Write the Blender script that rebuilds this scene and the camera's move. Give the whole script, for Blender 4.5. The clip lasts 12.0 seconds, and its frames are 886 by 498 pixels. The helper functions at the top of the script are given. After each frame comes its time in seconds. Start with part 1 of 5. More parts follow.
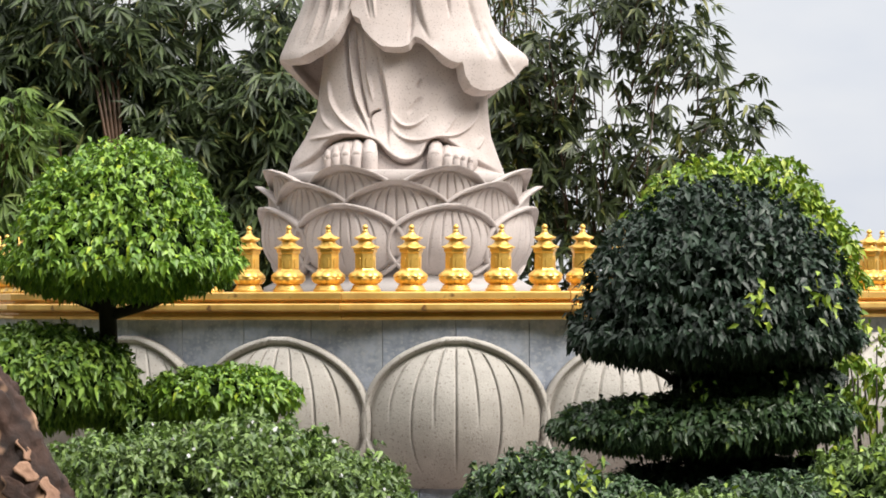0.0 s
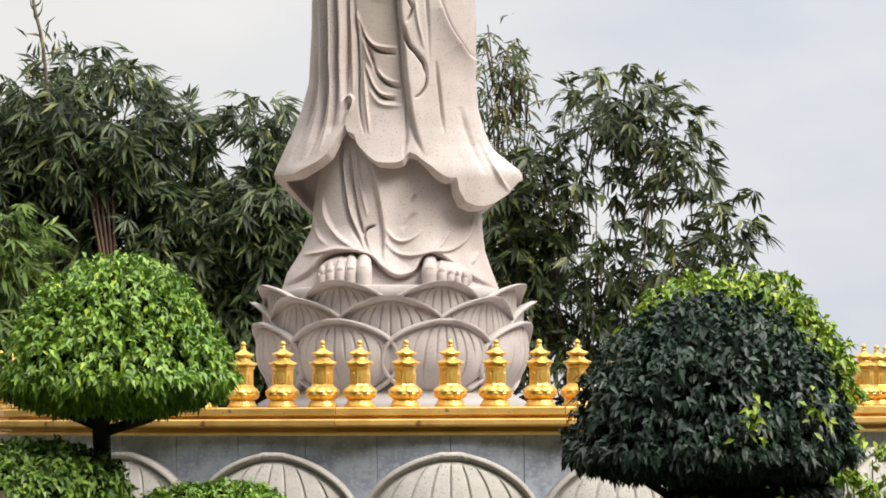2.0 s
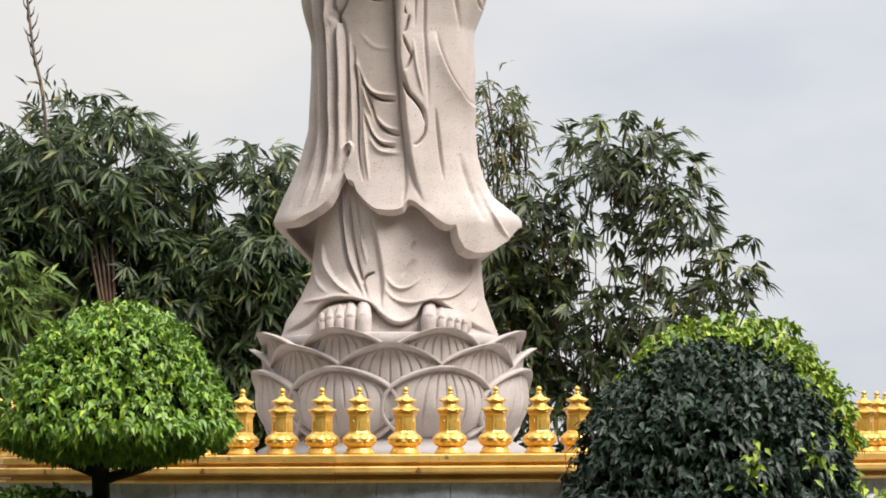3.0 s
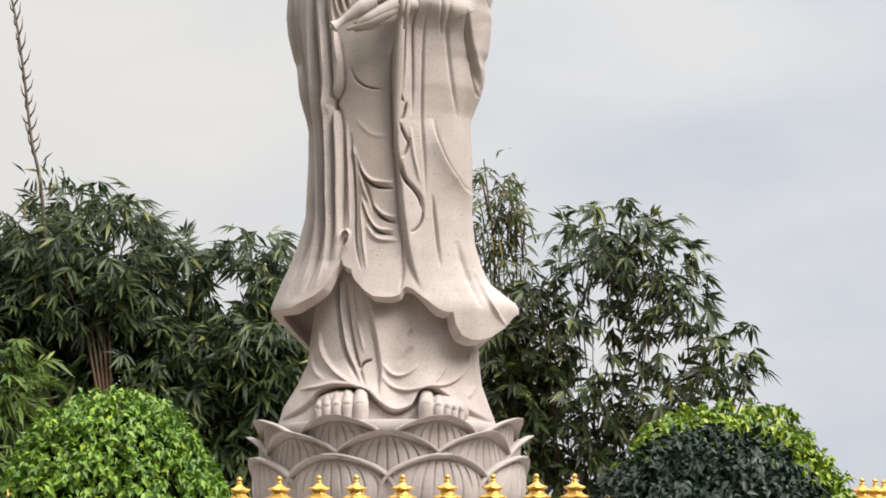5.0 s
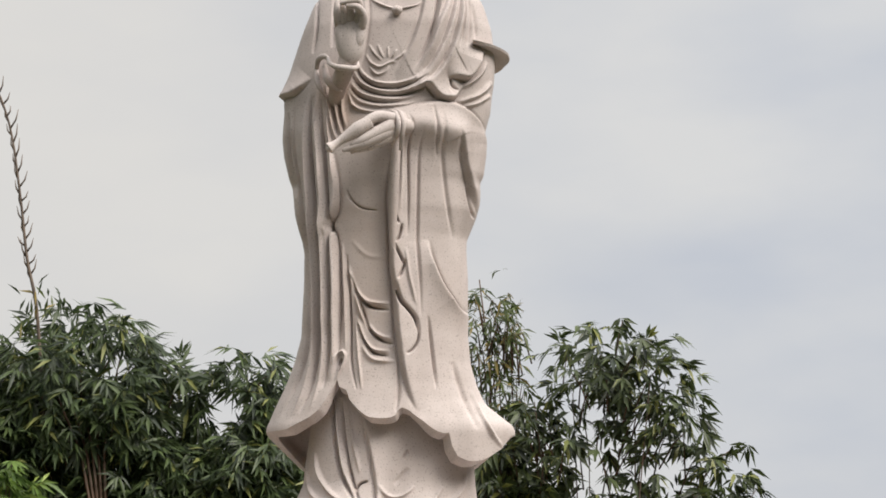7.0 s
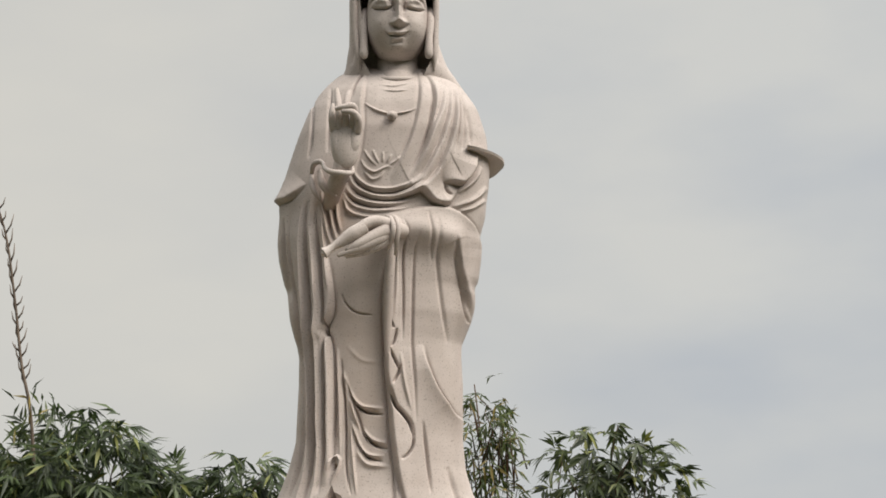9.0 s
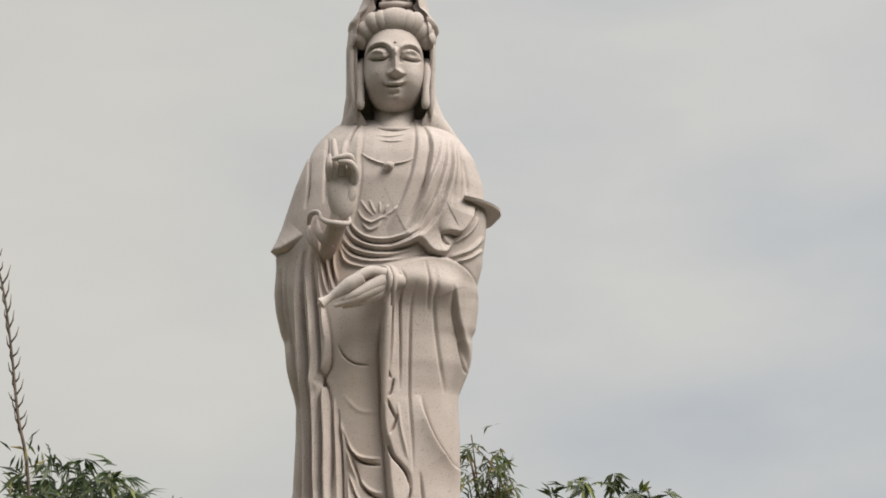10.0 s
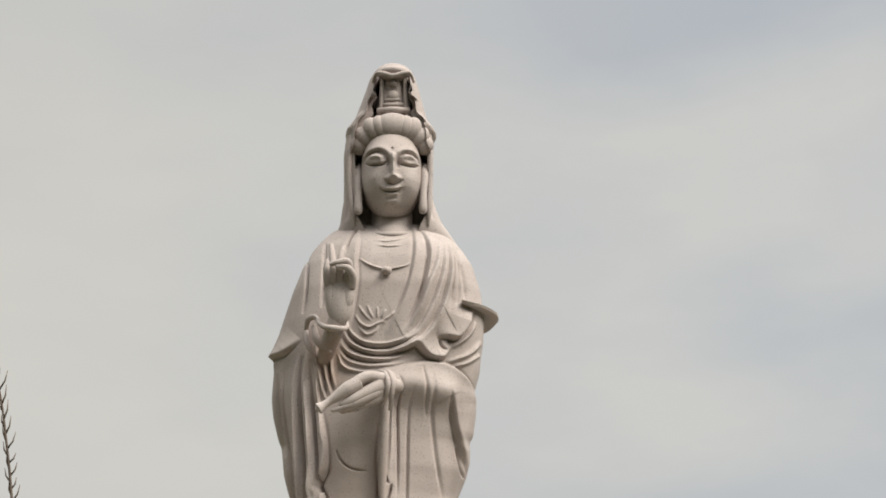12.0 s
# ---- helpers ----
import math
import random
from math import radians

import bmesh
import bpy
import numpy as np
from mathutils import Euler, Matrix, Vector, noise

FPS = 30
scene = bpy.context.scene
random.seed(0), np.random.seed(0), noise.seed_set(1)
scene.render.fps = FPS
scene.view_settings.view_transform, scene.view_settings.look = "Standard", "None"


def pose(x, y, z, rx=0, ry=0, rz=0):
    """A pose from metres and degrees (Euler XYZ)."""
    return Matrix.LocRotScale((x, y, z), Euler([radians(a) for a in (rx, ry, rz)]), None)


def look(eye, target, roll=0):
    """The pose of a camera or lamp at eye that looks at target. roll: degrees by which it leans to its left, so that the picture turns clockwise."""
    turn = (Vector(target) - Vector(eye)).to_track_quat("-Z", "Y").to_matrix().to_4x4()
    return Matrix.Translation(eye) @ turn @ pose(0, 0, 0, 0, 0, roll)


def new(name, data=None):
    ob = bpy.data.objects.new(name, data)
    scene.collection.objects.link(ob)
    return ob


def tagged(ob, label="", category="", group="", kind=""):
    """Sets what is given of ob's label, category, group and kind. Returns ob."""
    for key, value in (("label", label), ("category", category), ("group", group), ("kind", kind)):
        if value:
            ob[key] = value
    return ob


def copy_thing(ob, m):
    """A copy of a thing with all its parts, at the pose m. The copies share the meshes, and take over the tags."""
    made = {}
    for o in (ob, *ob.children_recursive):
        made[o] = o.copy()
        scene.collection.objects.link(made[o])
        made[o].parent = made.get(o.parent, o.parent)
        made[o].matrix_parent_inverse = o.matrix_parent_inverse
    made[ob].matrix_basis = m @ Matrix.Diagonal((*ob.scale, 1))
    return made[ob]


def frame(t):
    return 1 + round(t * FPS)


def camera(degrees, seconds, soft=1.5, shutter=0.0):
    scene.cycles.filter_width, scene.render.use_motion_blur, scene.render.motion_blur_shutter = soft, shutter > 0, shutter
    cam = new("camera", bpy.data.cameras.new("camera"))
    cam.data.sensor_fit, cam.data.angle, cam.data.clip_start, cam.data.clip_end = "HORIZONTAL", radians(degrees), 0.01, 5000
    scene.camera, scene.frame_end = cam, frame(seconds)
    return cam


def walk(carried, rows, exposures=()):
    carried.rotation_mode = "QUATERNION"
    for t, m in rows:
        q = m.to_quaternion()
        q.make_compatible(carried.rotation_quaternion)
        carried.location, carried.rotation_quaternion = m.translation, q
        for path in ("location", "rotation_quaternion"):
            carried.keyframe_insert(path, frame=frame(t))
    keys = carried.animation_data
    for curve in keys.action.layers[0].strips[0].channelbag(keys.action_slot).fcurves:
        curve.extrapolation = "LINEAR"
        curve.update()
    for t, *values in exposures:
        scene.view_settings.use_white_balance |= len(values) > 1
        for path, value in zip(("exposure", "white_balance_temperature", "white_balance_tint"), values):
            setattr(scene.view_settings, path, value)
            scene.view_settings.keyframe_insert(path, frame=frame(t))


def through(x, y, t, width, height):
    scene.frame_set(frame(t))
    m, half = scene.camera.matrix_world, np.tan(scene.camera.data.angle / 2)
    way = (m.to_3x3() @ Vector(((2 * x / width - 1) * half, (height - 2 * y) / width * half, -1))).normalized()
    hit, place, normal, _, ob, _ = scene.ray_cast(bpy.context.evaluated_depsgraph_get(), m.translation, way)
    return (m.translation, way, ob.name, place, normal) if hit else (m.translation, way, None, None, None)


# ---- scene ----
# Camera: held still at eye height, tilting up the statue
cam = camera(20.67, 12.0, soft=1.75)
EYE = (0.0, 0.0, 1.6)
ROWS = [
    (0.0, 0.000, 1.186, -0.150),
    (0.5, 0.143, 1.935, -0.192),
    (1.0, 0.191, 2.588, -0.178),
    (1.5, 0.175, 3.308, -0.257),
    (2.0, 0.142, 3.901, -0.245),
    (2.5, 0.132, 4.483, -0.314),
    (4.5, 0.206, 6.464, -0.340),
    (5.0, 0.242, 7.064, -0.376),
    (5.5, 0.269, 7.790, -0.470),
    (6.0, 0.301, 8.442, -0.485),
    (6.5, 0.337, 9.215, -0.499),
    (7.0, 0.365, 9.912, -0.484),
    (9.0, 0.511, 12.380, -0.536),
    (9.5, 0.557, 12.995, -0.588),
    (10.0, 0.600, 13.564, -0.633),
    (10.5, 0.641, 14.209, -0.625),
    (11.0, 0.673, 14.767, -0.613),
    (11.5, 0.700, 15.424, -0.660),
    (12.0, 0.688, 16.033, -0.730),
]
walk(
    cam,
    [(t, pose(*EYE, 90 + pitch, 0, -yaw) @ pose(0, 0, 0, 0, 0, roll)) for t, yaw, pitch, roll in ROWS],
    [(0.0, 0.30, 6500, 10), (2.5, 0.17, 6500, 10), (5.0, 0.08, 6500, 10), (6.5, -0.04, 6500, 10), (9.0, -0.26, 6700, 7), (12.0, -0.30, 6700, 7)],
)

# ---- world and light: bright overcast afternoon ----
SUN_EL, SUN_AZ = radians(49), radians(123)


def make_world():
    world = bpy.data.worlds.new("overcast_sky")
    scene.world = world
    world.use_nodes = True
    nt = world.node_tree
    nt.nodes.clear()
    out = nt.nodes.new("ShaderNodeOutputWorld")
    sky = nt.nodes.new("ShaderNodeTexSky")
    sky.sky_type, sky.sun_disc = "NISHITA", False
    sky.sun_elevation, sky.sun_rotation = SUN_EL, SUN_AZ
    sky.air_density, sky.dust_density = 1.0, 4.0
    bg_sky = nt.nodes.new("ShaderNodeBackground")
    bg_sky.inputs[1].default_value = 0.07
    nt.links.new(sky.outputs[0], bg_sky.inputs[0])
    # cloud deck over the clear sky
    co = nt.nodes.new("ShaderNodeTexCoord")
    mp = nt.nodes.new("ShaderNodeMapping")
    mp.inputs["Scale"].default_value = (3.2, 3.2, 7.5)
    mp.inputs["Rotation"].default_value = (0, 0.35, 0)
    nt.links.new(co.outputs["Generated"], mp.inputs[0])
    nz = nt.nodes.new("ShaderNodeTexNoise")
    nz.inputs["Scale"].default_value, nz.inputs["Detail"].default_value = 1.5, 5
    nz.inputs["Roughness"].default_value = 0.48
    nt.links.new(mp.outputs[0], nz.inputs["Vector"])
    ramp = nt.nodes.new("ShaderNodeValToRGB")
    ramp.color_ramp.elements[0].position, ramp.color_ramp.elements[0].color = 0.34, (0.60, 0.64, 0.72, 1)
    ramp.color_ramp.elements[1].position, ramp.color_ramp.elements[1].color = 0.66, (0.80, 0.80, 0.80, 1)
    nt.links.new(nz.outputs["Fac"], ramp.inputs[0])
    # the deck is thinner and creamier towards the west
    sep = nt.nodes.new("ShaderNodeSeparateXYZ")
    nt.links.new(co.outputs["Generated"], sep.inputs[0])
    side = nt.nodes.new("ShaderNodeMapRange")
    side.inputs[1].default_value, side.inputs[2].default_value = 0.14, -0.2
    nt.links.new(sep.outputs["X"], side.inputs[0])
    mix = nt.nodes.new("ShaderNodeMix")
    mix.data_type, mix.blend_type = "RGBA", "MIX"
    mix.inputs["B"].default_value = (0.86, 0.82, 0.76, 1)
    damp = nt.nodes.new("ShaderNodeMath")
    damp.operation = "MULTIPLY"
    damp.inputs[1].default_value = 0.6
    nt.links.new(side.outputs[0], damp.inputs[0])
    nt.links.new(damp.outputs[0], mix.inputs["Factor"])
    nt.links.new(ramp.outputs[0], mix.inputs["A"])
    bg_cloud = nt.nodes.new("ShaderNodeBackground")
    # an overcast deck is brighter overhead than at the horizon
    deck = nt.nodes.new("ShaderNodeMapRange")
    deck.inputs[1].default_value, deck.inputs[2].default_value = 0.40, 1.0
    deck.inputs[3].default_value, deck.inputs[4].default_value = 1.0, 3.1
    nt.links.new(sep.outputs["Z"], deck.inputs[0])
    nt.links.new(deck.outputs[0], bg_cloud.inputs[1])
    nt.links.new(mix.outputs["Result"], bg_cloud.inputs[0])
    blend = nt.nodes.new("ShaderNodeMixShader")
    blend.inputs[0].default_value = 0.9
    nt.links.new(bg_sky.outputs[0], blend.inputs[1])
    nt.links.new(bg_cloud.outputs[0], blend.inputs[2])
    nt.links.new(blend.outputs[0], out.inputs[0])


make_world()
sun = new("sun", bpy.data.lights.new("sun", "SUN"))
sun.data.energy, sun.data.angle, sun.data.color = 4.7, radians(36), (1.0, 0.94, 0.86)
sun_way = Vector((math.sin(SUN_AZ) * math.cos(SUN_EL), math.cos(SUN_AZ) * math.cos(SUN_EL), math.sin(SUN_EL)))
sun.matrix_basis = look(sun_way * 60, (0, 0, 0))


# ---- materials ----
def material(name, base, second, scale=4.0, rough=0.6, metal=0.0, bump=0.0, bump_scale=40.0, island=0.0, spots=None, stain=None):
    """A surface of two tones at two scales, with relief; island: tone differs from piece to piece."""
    m = bpy.data.materials.new(name)
    m.use_nodes = True
    nt = m.node_tree
    bsdf = nt.nodes["Principled BSDF"]
    bsdf.inputs["Roughness"].default_value, bsdf.inputs["Metallic"].default_value = rough, metal
    co = nt.nodes.new("ShaderNodeTexCoord")
    nz = nt.nodes.new("ShaderNodeTexNoise")
    nz.inputs["Scale"].default_value, nz.inputs["Detail"].default_value = scale, 6
    nz.inputs["Roughness"].default_value = 0.65
    nt.links.new(co.outputs["Object"], nz.inputs["Vector"])
    ramp = nt.nodes.new("ShaderNodeValToRGB")
    ramp.color_ramp.elements[0].position, ramp.color_ramp.elements[0].color = 0.32, (*second, 1)
    ramp.color_ramp.elements[1].position, ramp.color_ramp.elements[1].color = 0.62, (*base, 1)
    nt.links.new(nz.outputs["Fac"], ramp.inputs[0])
    colour = ramp.outputs[0]
    if island:
        geo = nt.nodes.new("ShaderNodeNewGeometry")
        hsv = nt.nodes.new("ShaderNodeHueSaturation")
        rng = nt.nodes.new("ShaderNodeMapRange")
        rng.inputs[3].default_value, rng.inputs[4].default_value = 1 - island, 1 + island
        nt.links.new(geo.outputs["Random Per Island"], rng.inputs[0])
        nt.links.new(rng.outputs[0], hsv.inputs["Value"])
        nt.links.new(colour, hsv.inputs["Color"])
        colour = hsv.outputs[0]
    if spots:
        sp = nt.nodes.new("ShaderNodeTexNoise")
        sp.inputs["Scale"].default_value, sp.inputs["Detail"].default_value = spots[1], 2
        nt.links.new(co.outputs["Object"], sp.inputs["Vector"])
        r2 = nt.nodes.new("ShaderNodeValToRGB")
        r2.color_ramp.elements[0].position, r2.color_ramp.elements[1].position = spots[2], spots[2] + 0.08
        nt.links.new(sp.outputs["Fac"], r2.inputs[0])
        mx = nt.nodes.new("ShaderNodeMix")
        mx.data_type = "RGBA"
        mx.inputs["B"].default_value = (*spots[0], 1)
        nt.links.new(r2.outputs[0], mx.inputs["Factor"])
        nt.links.new(colour, mx.inputs["A"])
        colour = mx.outputs["Result"]
    if stain:
        # rain streaks: noise drawn out along the height
        mp = nt.nodes.new("ShaderNodeMapping")
        mp.inputs["Scale"].default_value = (stain[1], stain[1], stain[1] * 0.12)
        nt.links.new(co.outputs["Object"], mp.inputs[0])
        sn = nt.nodes.new("ShaderNodeTexNoise")
        sn.inputs["Scale"].default_value, sn.inputs["Detail"].default_value = 1.0, 5
        nt.links.new(mp.outputs[0], sn.inputs["Vector"])
        r3 = nt.nodes.new("ShaderNodeMapRange")
        r3.inputs[1].default_value, r3.inputs[2].default_value, r3.inputs[4].default_value = 0.5, 0.78, stain[2]
        nt.links.new(sn.outputs["Fac"], r3.inputs[0])
        mx = nt.nodes.new("ShaderNodeMix")
        mx.data_type = "RGBA"
        mx.inputs["B"].default_value = (*stain[0], 1)
        nt.links.new(r3.outputs[0], mx.inputs["Factor"])
        nt.links.new(colour, mx.inputs["A"])
        colour = mx.outputs["Result"]
    nt.links.new(colour, bsdf.inputs["Base Color"])
    if bump:
        bn = nt.nodes.new("ShaderNodeTexNoise")
        bn.inputs["Scale"].default_value, bn.inputs["Detail"].default_value = bump_scale, 4
        nt.links.new(co.outputs["Object"], bn.inputs["Vector"])
        bp = nt.nodes.new("ShaderNodeBump")
        bp.inputs["Strength"].default_value, bp.inputs["Distance"].default_value = bump, 0.01
        nt.links.new(bn.outputs["Fac"], bp.inputs["Height"])
        nt.links.new(bp.outputs[0], bsdf.inputs["Normal"])
    return m


def leaf_material(name, base, second, young=None, young_share=0.0, rough=0.45, through=0.14):
    """Leaves: tone by leaf, some young pale ones, a little light through the blade."""
    m = bpy.data.materials.new(name)
    m.use_nodes = True
    nt = m.node_tree
    bsdf = nt.nodes["Principled BSDF"]
    bsdf.inputs["Roughness"].default_value = rough
    geo = nt.nodes.new("ShaderNodeNewGeometry")
    ramp = nt.nodes.new("ShaderNodeValToRGB")
    ramp.color_ramp.elements[0].color, ramp.color_ramp.elements[1].color = (*second, 1), (*base, 1)
    if young:
        ramp.color_ramp.elements[1].position = 1 - young_share
        e = ramp.color_ramp.elements.new(min(0.999, 1.02 - young_share))
        e.color = (*young, 1)
    nt.links.new(geo.outputs["Random Per Island"], ramp.inputs[0])
    co = nt.nodes.new("ShaderNodeTexCoord")
    nz = nt.nodes.new("ShaderNodeTexNoise")
    nz.inputs["Scale"].default_value = 3.0
    nt.links.new(co.outputs["Object"], nz.inputs["Vector"])
    hsv = nt.nodes.new("ShaderNodeHueSaturation")
    rng = nt.nodes.new("ShaderNodeMapRange")
    rng.inputs[3].default_value, rng.inputs[4].default_value = 0.75, 1.25
    nt.links.new(nz.outputs["Fac"], rng.inputs[0])
    nt.links.new(rng.outputs[0], hsv.inputs["Value"])
    nt.links.new(ramp.outputs[0], hsv.inputs["Color"])
    nt.links.new(hsv.outputs[0], bsdf.inputs["Base Color"])
    tr = nt.nodes.new("ShaderNodeBsdfTranslucent")
    nt.links.new(hsv.outputs[0], tr.inputs[0])
    mx = nt.nodes.new("ShaderNodeMixShader")
    mx.inputs[0].default_value = through
    nt.links.new(bsdf.outputs[0], mx.inputs[1])
    nt.links.new(tr.outputs[0], mx.inputs[2])
    nt.links.new(mx.outputs[0], nt.nodes["Material Output"].inputs[0])
    return m


def rust_stain(mat, centre, size, colour, strength):
    """A brownish water stain of uneven outline on one spot of the stone."""
    nt = mat.node_tree
    bsdf = nt.nodes["Principled BSDF"]
    under = bsdf.inputs["Base Color"].links[0].from_socket
    co = nt.nodes.new("ShaderNodeTexCoord")
    mp = nt.nodes.new("ShaderNodeMapping")
    mp.inputs["Location"].default_value = [-c / r for c, r in zip(centre, size)]
    mp.inputs["Scale"].default_value = [1 / r for r in size]
    nt.links.new(co.outputs["Object"], mp.inputs[0])
    ball = nt.nodes.new("ShaderNodeTexGradient")
    ball.gradient_type = "SPHERICAL"
    nt.links.new(mp.outputs[0], ball.inputs[0])
    nz = nt.nodes.new("ShaderNodeTexNoise")
    nz.inputs["Scale"].default_value, nz.inputs["Detail"].default_value = 9.0, 5
    nt.links.new(co.outputs["Object"], nz.inputs["Vector"])
    mul = nt.nodes.new("ShaderNodeMath")
    mul.operation = "MULTIPLY"
    nt.links.new(ball.outputs["Fac"], mul.inputs[0])
    nt.links.new(nz.outputs["Fac"], mul.inputs[1])
    rng = nt.nodes.new("ShaderNodeMapRange")
    rng.inputs[1].default_value, rng.inputs[2].default_value, rng.inputs[4].default_value = 0.05, 0.38, strength
    nt.links.new(mul.outputs[0], rng.inputs[0])
    mx = nt.nodes.new("ShaderNodeMix")
    mx.data_type = "RGBA"
    mx.inputs["B"].default_value = (*colour, 1)
    nt.links.new(rng.outputs[0], mx.inputs["Factor"])
    nt.links.new(under, mx.inputs["A"])
    nt.links.new(mx.outputs["Result"], bsdf.inputs["Base Color"])


STATUE_STONE = material("pale_granite", (0.545, 0.482, 0.460), (0.455, 0.392, 0.370), 1.6, 0.8, 0, 0.15, 70, 0, ((0.33, 0.285, 0.265), 75, 0.60), ((0.21, 0.17, 0.15), 2.5, 0.45))
rust_stain(STATUE_STONE, (-0.36, -0.5, 6.28), (0.26, 0.5, 0.42), (0.36, 0.23, 0.16), 0.45)
rust_stain(STATUE_STONE, (-0.12, -0.5, 4.9), (0.35, 0.5, 1.3), (0.46, 0.37, 0.32), 0.4)
LOTUS_STONE = material("grey_pink_granite", (0.49, 0.44, 0.42), (0.40, 0.355, 0.34), 3.0, 0.7, 0, 0.2, 60, 0, ((0.29, 0.255, 0.245), 70, 0.62), ((0.24, 0.205, 0.19), 3.0, 0.5))
DRUM_STONE = material("white_stone", (0.40, 0.37, 0.36), (0.32, 0.295, 0.285), 3.0, 0.7, 0, 0.2, 50, 0, None, ((0.4, 0.36, 0.33), 4.0, 0.4))
PETAL_STONE = material("speckled_granite", (0.49, 0.462, 0.425), (0.38, 0.355, 0.325), 5.0, 0.65, 0, 0.3, 70, 0, ((0.28, 0.25, 0.22), 60, 0.60), ((0.30, 0.27, 0.23), 3.0, 0.5))
SLAB_STONE = material("blue_grey_granite", (0.44, 0.48, 0.56), (0.22, 0.25, 0.31), 9.0, 0.5, 0, 0.2, 80, 0.0, ((0.44, 0.46, 0.50), 38, 0.55), ((0.50, 0.51, 0.53), 6.0, 0.5))
JOINT = material("dark_joint_mortar", (0.24, 0.25, 0.27), (0.18, 0.18, 0.19), 20, 0.9)
GOLD = material("gold_paint", (0.86, 0.56, 0.15), (0.70, 0.41, 0.08), 14.0, 0.36, 0.5, 0.2, 60, 0, ((0.42, 0.22, 0.05), 30, 0.66))
GOLD_RAIL = material("worn_gold_paint", (0.86, 0.56, 0.18), (0.72, 0.41, 0.10), 5.0, 0.42, 0.4, 0.2, 60, 0, ((0.25, 0.12, 0.05), 12, 0.68), ((0.30, 0.15, 0.05), 5.0, 0.4))
PAVING = material("worn_paving", (0.24, 0.19, 0.18), (0.16, 0.13, 0.125), 3.0, 0.85, 0, 0.3, 40)
SOIL = material("grassy_ground", (0.045, 0.06, 0.02), (0.055, 0.042, 0.028), 1.2, 0.95, 0, 0.6, 15)
BARK = material("flaking_bark", (0.060, 0.031, 0.022), (0.018, 0.011, 0.009), 11.0, 0.9, 0, 1.0, 26, 0, ((0.40, 0.24, 0.15), 7, 0.56))
FLAKE = material("pale_flaking_bark", (0.34, 0.20, 0.13), (0.20, 0.105, 0.07), 14.0, 0.85, 0, 0.8, 40)
TWIG = material("dark_bark", (0.045, 0.035, 0.028), (0.025, 0.02, 0.017), 12.0, 0.9, 0, 0.7, 40)
CULM = material("bamboo_culm", (0.085, 0.042, 0.020), (0.035, 0.022, 0.012), 5.0, 0.6, 0, 0.2, 30)
DRY_CULM = material("dry_bamboo_shoot", (0.16, 0.12, 0.09), (0.08, 0.06, 0.05), 5.0, 0.7)
# near black without sheen: the shade deep in a crown, put into the colour
CROWN_SHADE = material("near_black_crown_shade", (0.012, 0.020, 0.008), (0.006, 0.010, 0.005), 14.0, 0.95, 0, 1.0, 30)
CROWN_SHADE.node_tree.nodes["Principled BSDF"].inputs["Specular IOR Level"].default_value = 0.0
LEAF_BRIGHT = leaf_material("bright_green_leaves", (0.265, 0.435, 0.044), (0.068, 0.155, 0.022), (0.45, 0.58, 0.044), 0.05)
LEAF_DARK = leaf_material("dark_glossy_leaves", (0.028, 0.058, 0.031), (0.011, 0.025, 0.015), None, 0, 0.48, 0.10)
LEAF_DEEP = leaf_material("deep_green_leaves", (0.085, 0.150, 0.058), (0.022, 0.048, 0.022), (0.20, 0.28, 0.07), 0.05, 0.42, 0.12)
LEAF_MID = leaf_material("mid_green_leaves", (0.235, 0.375, 0.055), (0.060, 0.130, 0.024), (0.29, 0.41, 0.06), 0.08)
LEAF_SHRUB = leaf_material("soft_green_leaves", (0.215, 0.315, 0.080), (0.052, 0.100, 0.030), (0.221, 0.350, 0.066), 0.1)
LEAF_LIME = leaf_material("lime_green_leaves", (0.264, 0.374, 0.033), (0.099, 0.198, 0.022), (0.418, 0.506, 0.055), 0.2)
LEAF_BAMBOO = leaf_material("bamboo_leaves", (0.092, 0.132, 0.044), (0.016, 0.028, 0.014), (0.210, 0.225, 0.065), 0.06, 0.5, 0.3)
LEAF_OPEN = leaf_material("open_bamboo_leaves", (0.088, 0.118, 0.036), (0.015, 0.024, 0.012), (0.22, 0.23, 0.06), 0.08, 0.45, 0.3)
LEAF_FRESH = leaf_material("fresh_bamboo_leaves", (0.19, 0.29, 0.06), (0.055, 0.10, 0.025), (0.28, 0.36, 0.09), 0.1, 0.45, 0.3)
LEAF_DRY = leaf_material("sparse_bamboo_leaves", (0.10, 0.13, 0.03), (0.035, 0.055, 0.02), (0.26, 0.20, 0.06), 0.15, 0.5, 0.3)
# dark green of the added wall that blocks low sky light
SKY_BLOCK = material("dark_sky_block", (0.05, 0.07, 0.03), (0.015, 0.025, 0.01), 1.5, 0.95, 0, 1.0, 4)
FLOWER = material("white_petals", (0.80, 0.80, 0.82), (0.7, 0.7, 0.74), 10, 0.6)


# ---- mesh helpers ----
def mesh_object(name, data, mat, parent=None, label=""):
    data.materials.append(mat)
    ob = new(name, data)
    ob.parent = parent
    if label:
        tagged(ob, label)
    return ob


def part(name, bm, mat, parent=None, label="", smooth=True):
    """Links a bmesh as one mesh object under a thing or a part."""
    data = bpy.data.meshes.new(name)
    bmesh.ops.recalc_face_normals(bm, faces=bm.faces)
    bm.to_mesh(data)
    bm.free()
    if smooth:
        data.shade_smooth()
    return mesh_object(name, data, mat, parent, label)


def thing(name, at, label, category, group="", kind="", turn=0.0):
    ob = new(name)
    ob.empty_display_size = 0.2
    ob.matrix_basis = pose(*at, 0, 0, turn)
    return tagged(ob, label, category, group, kind)


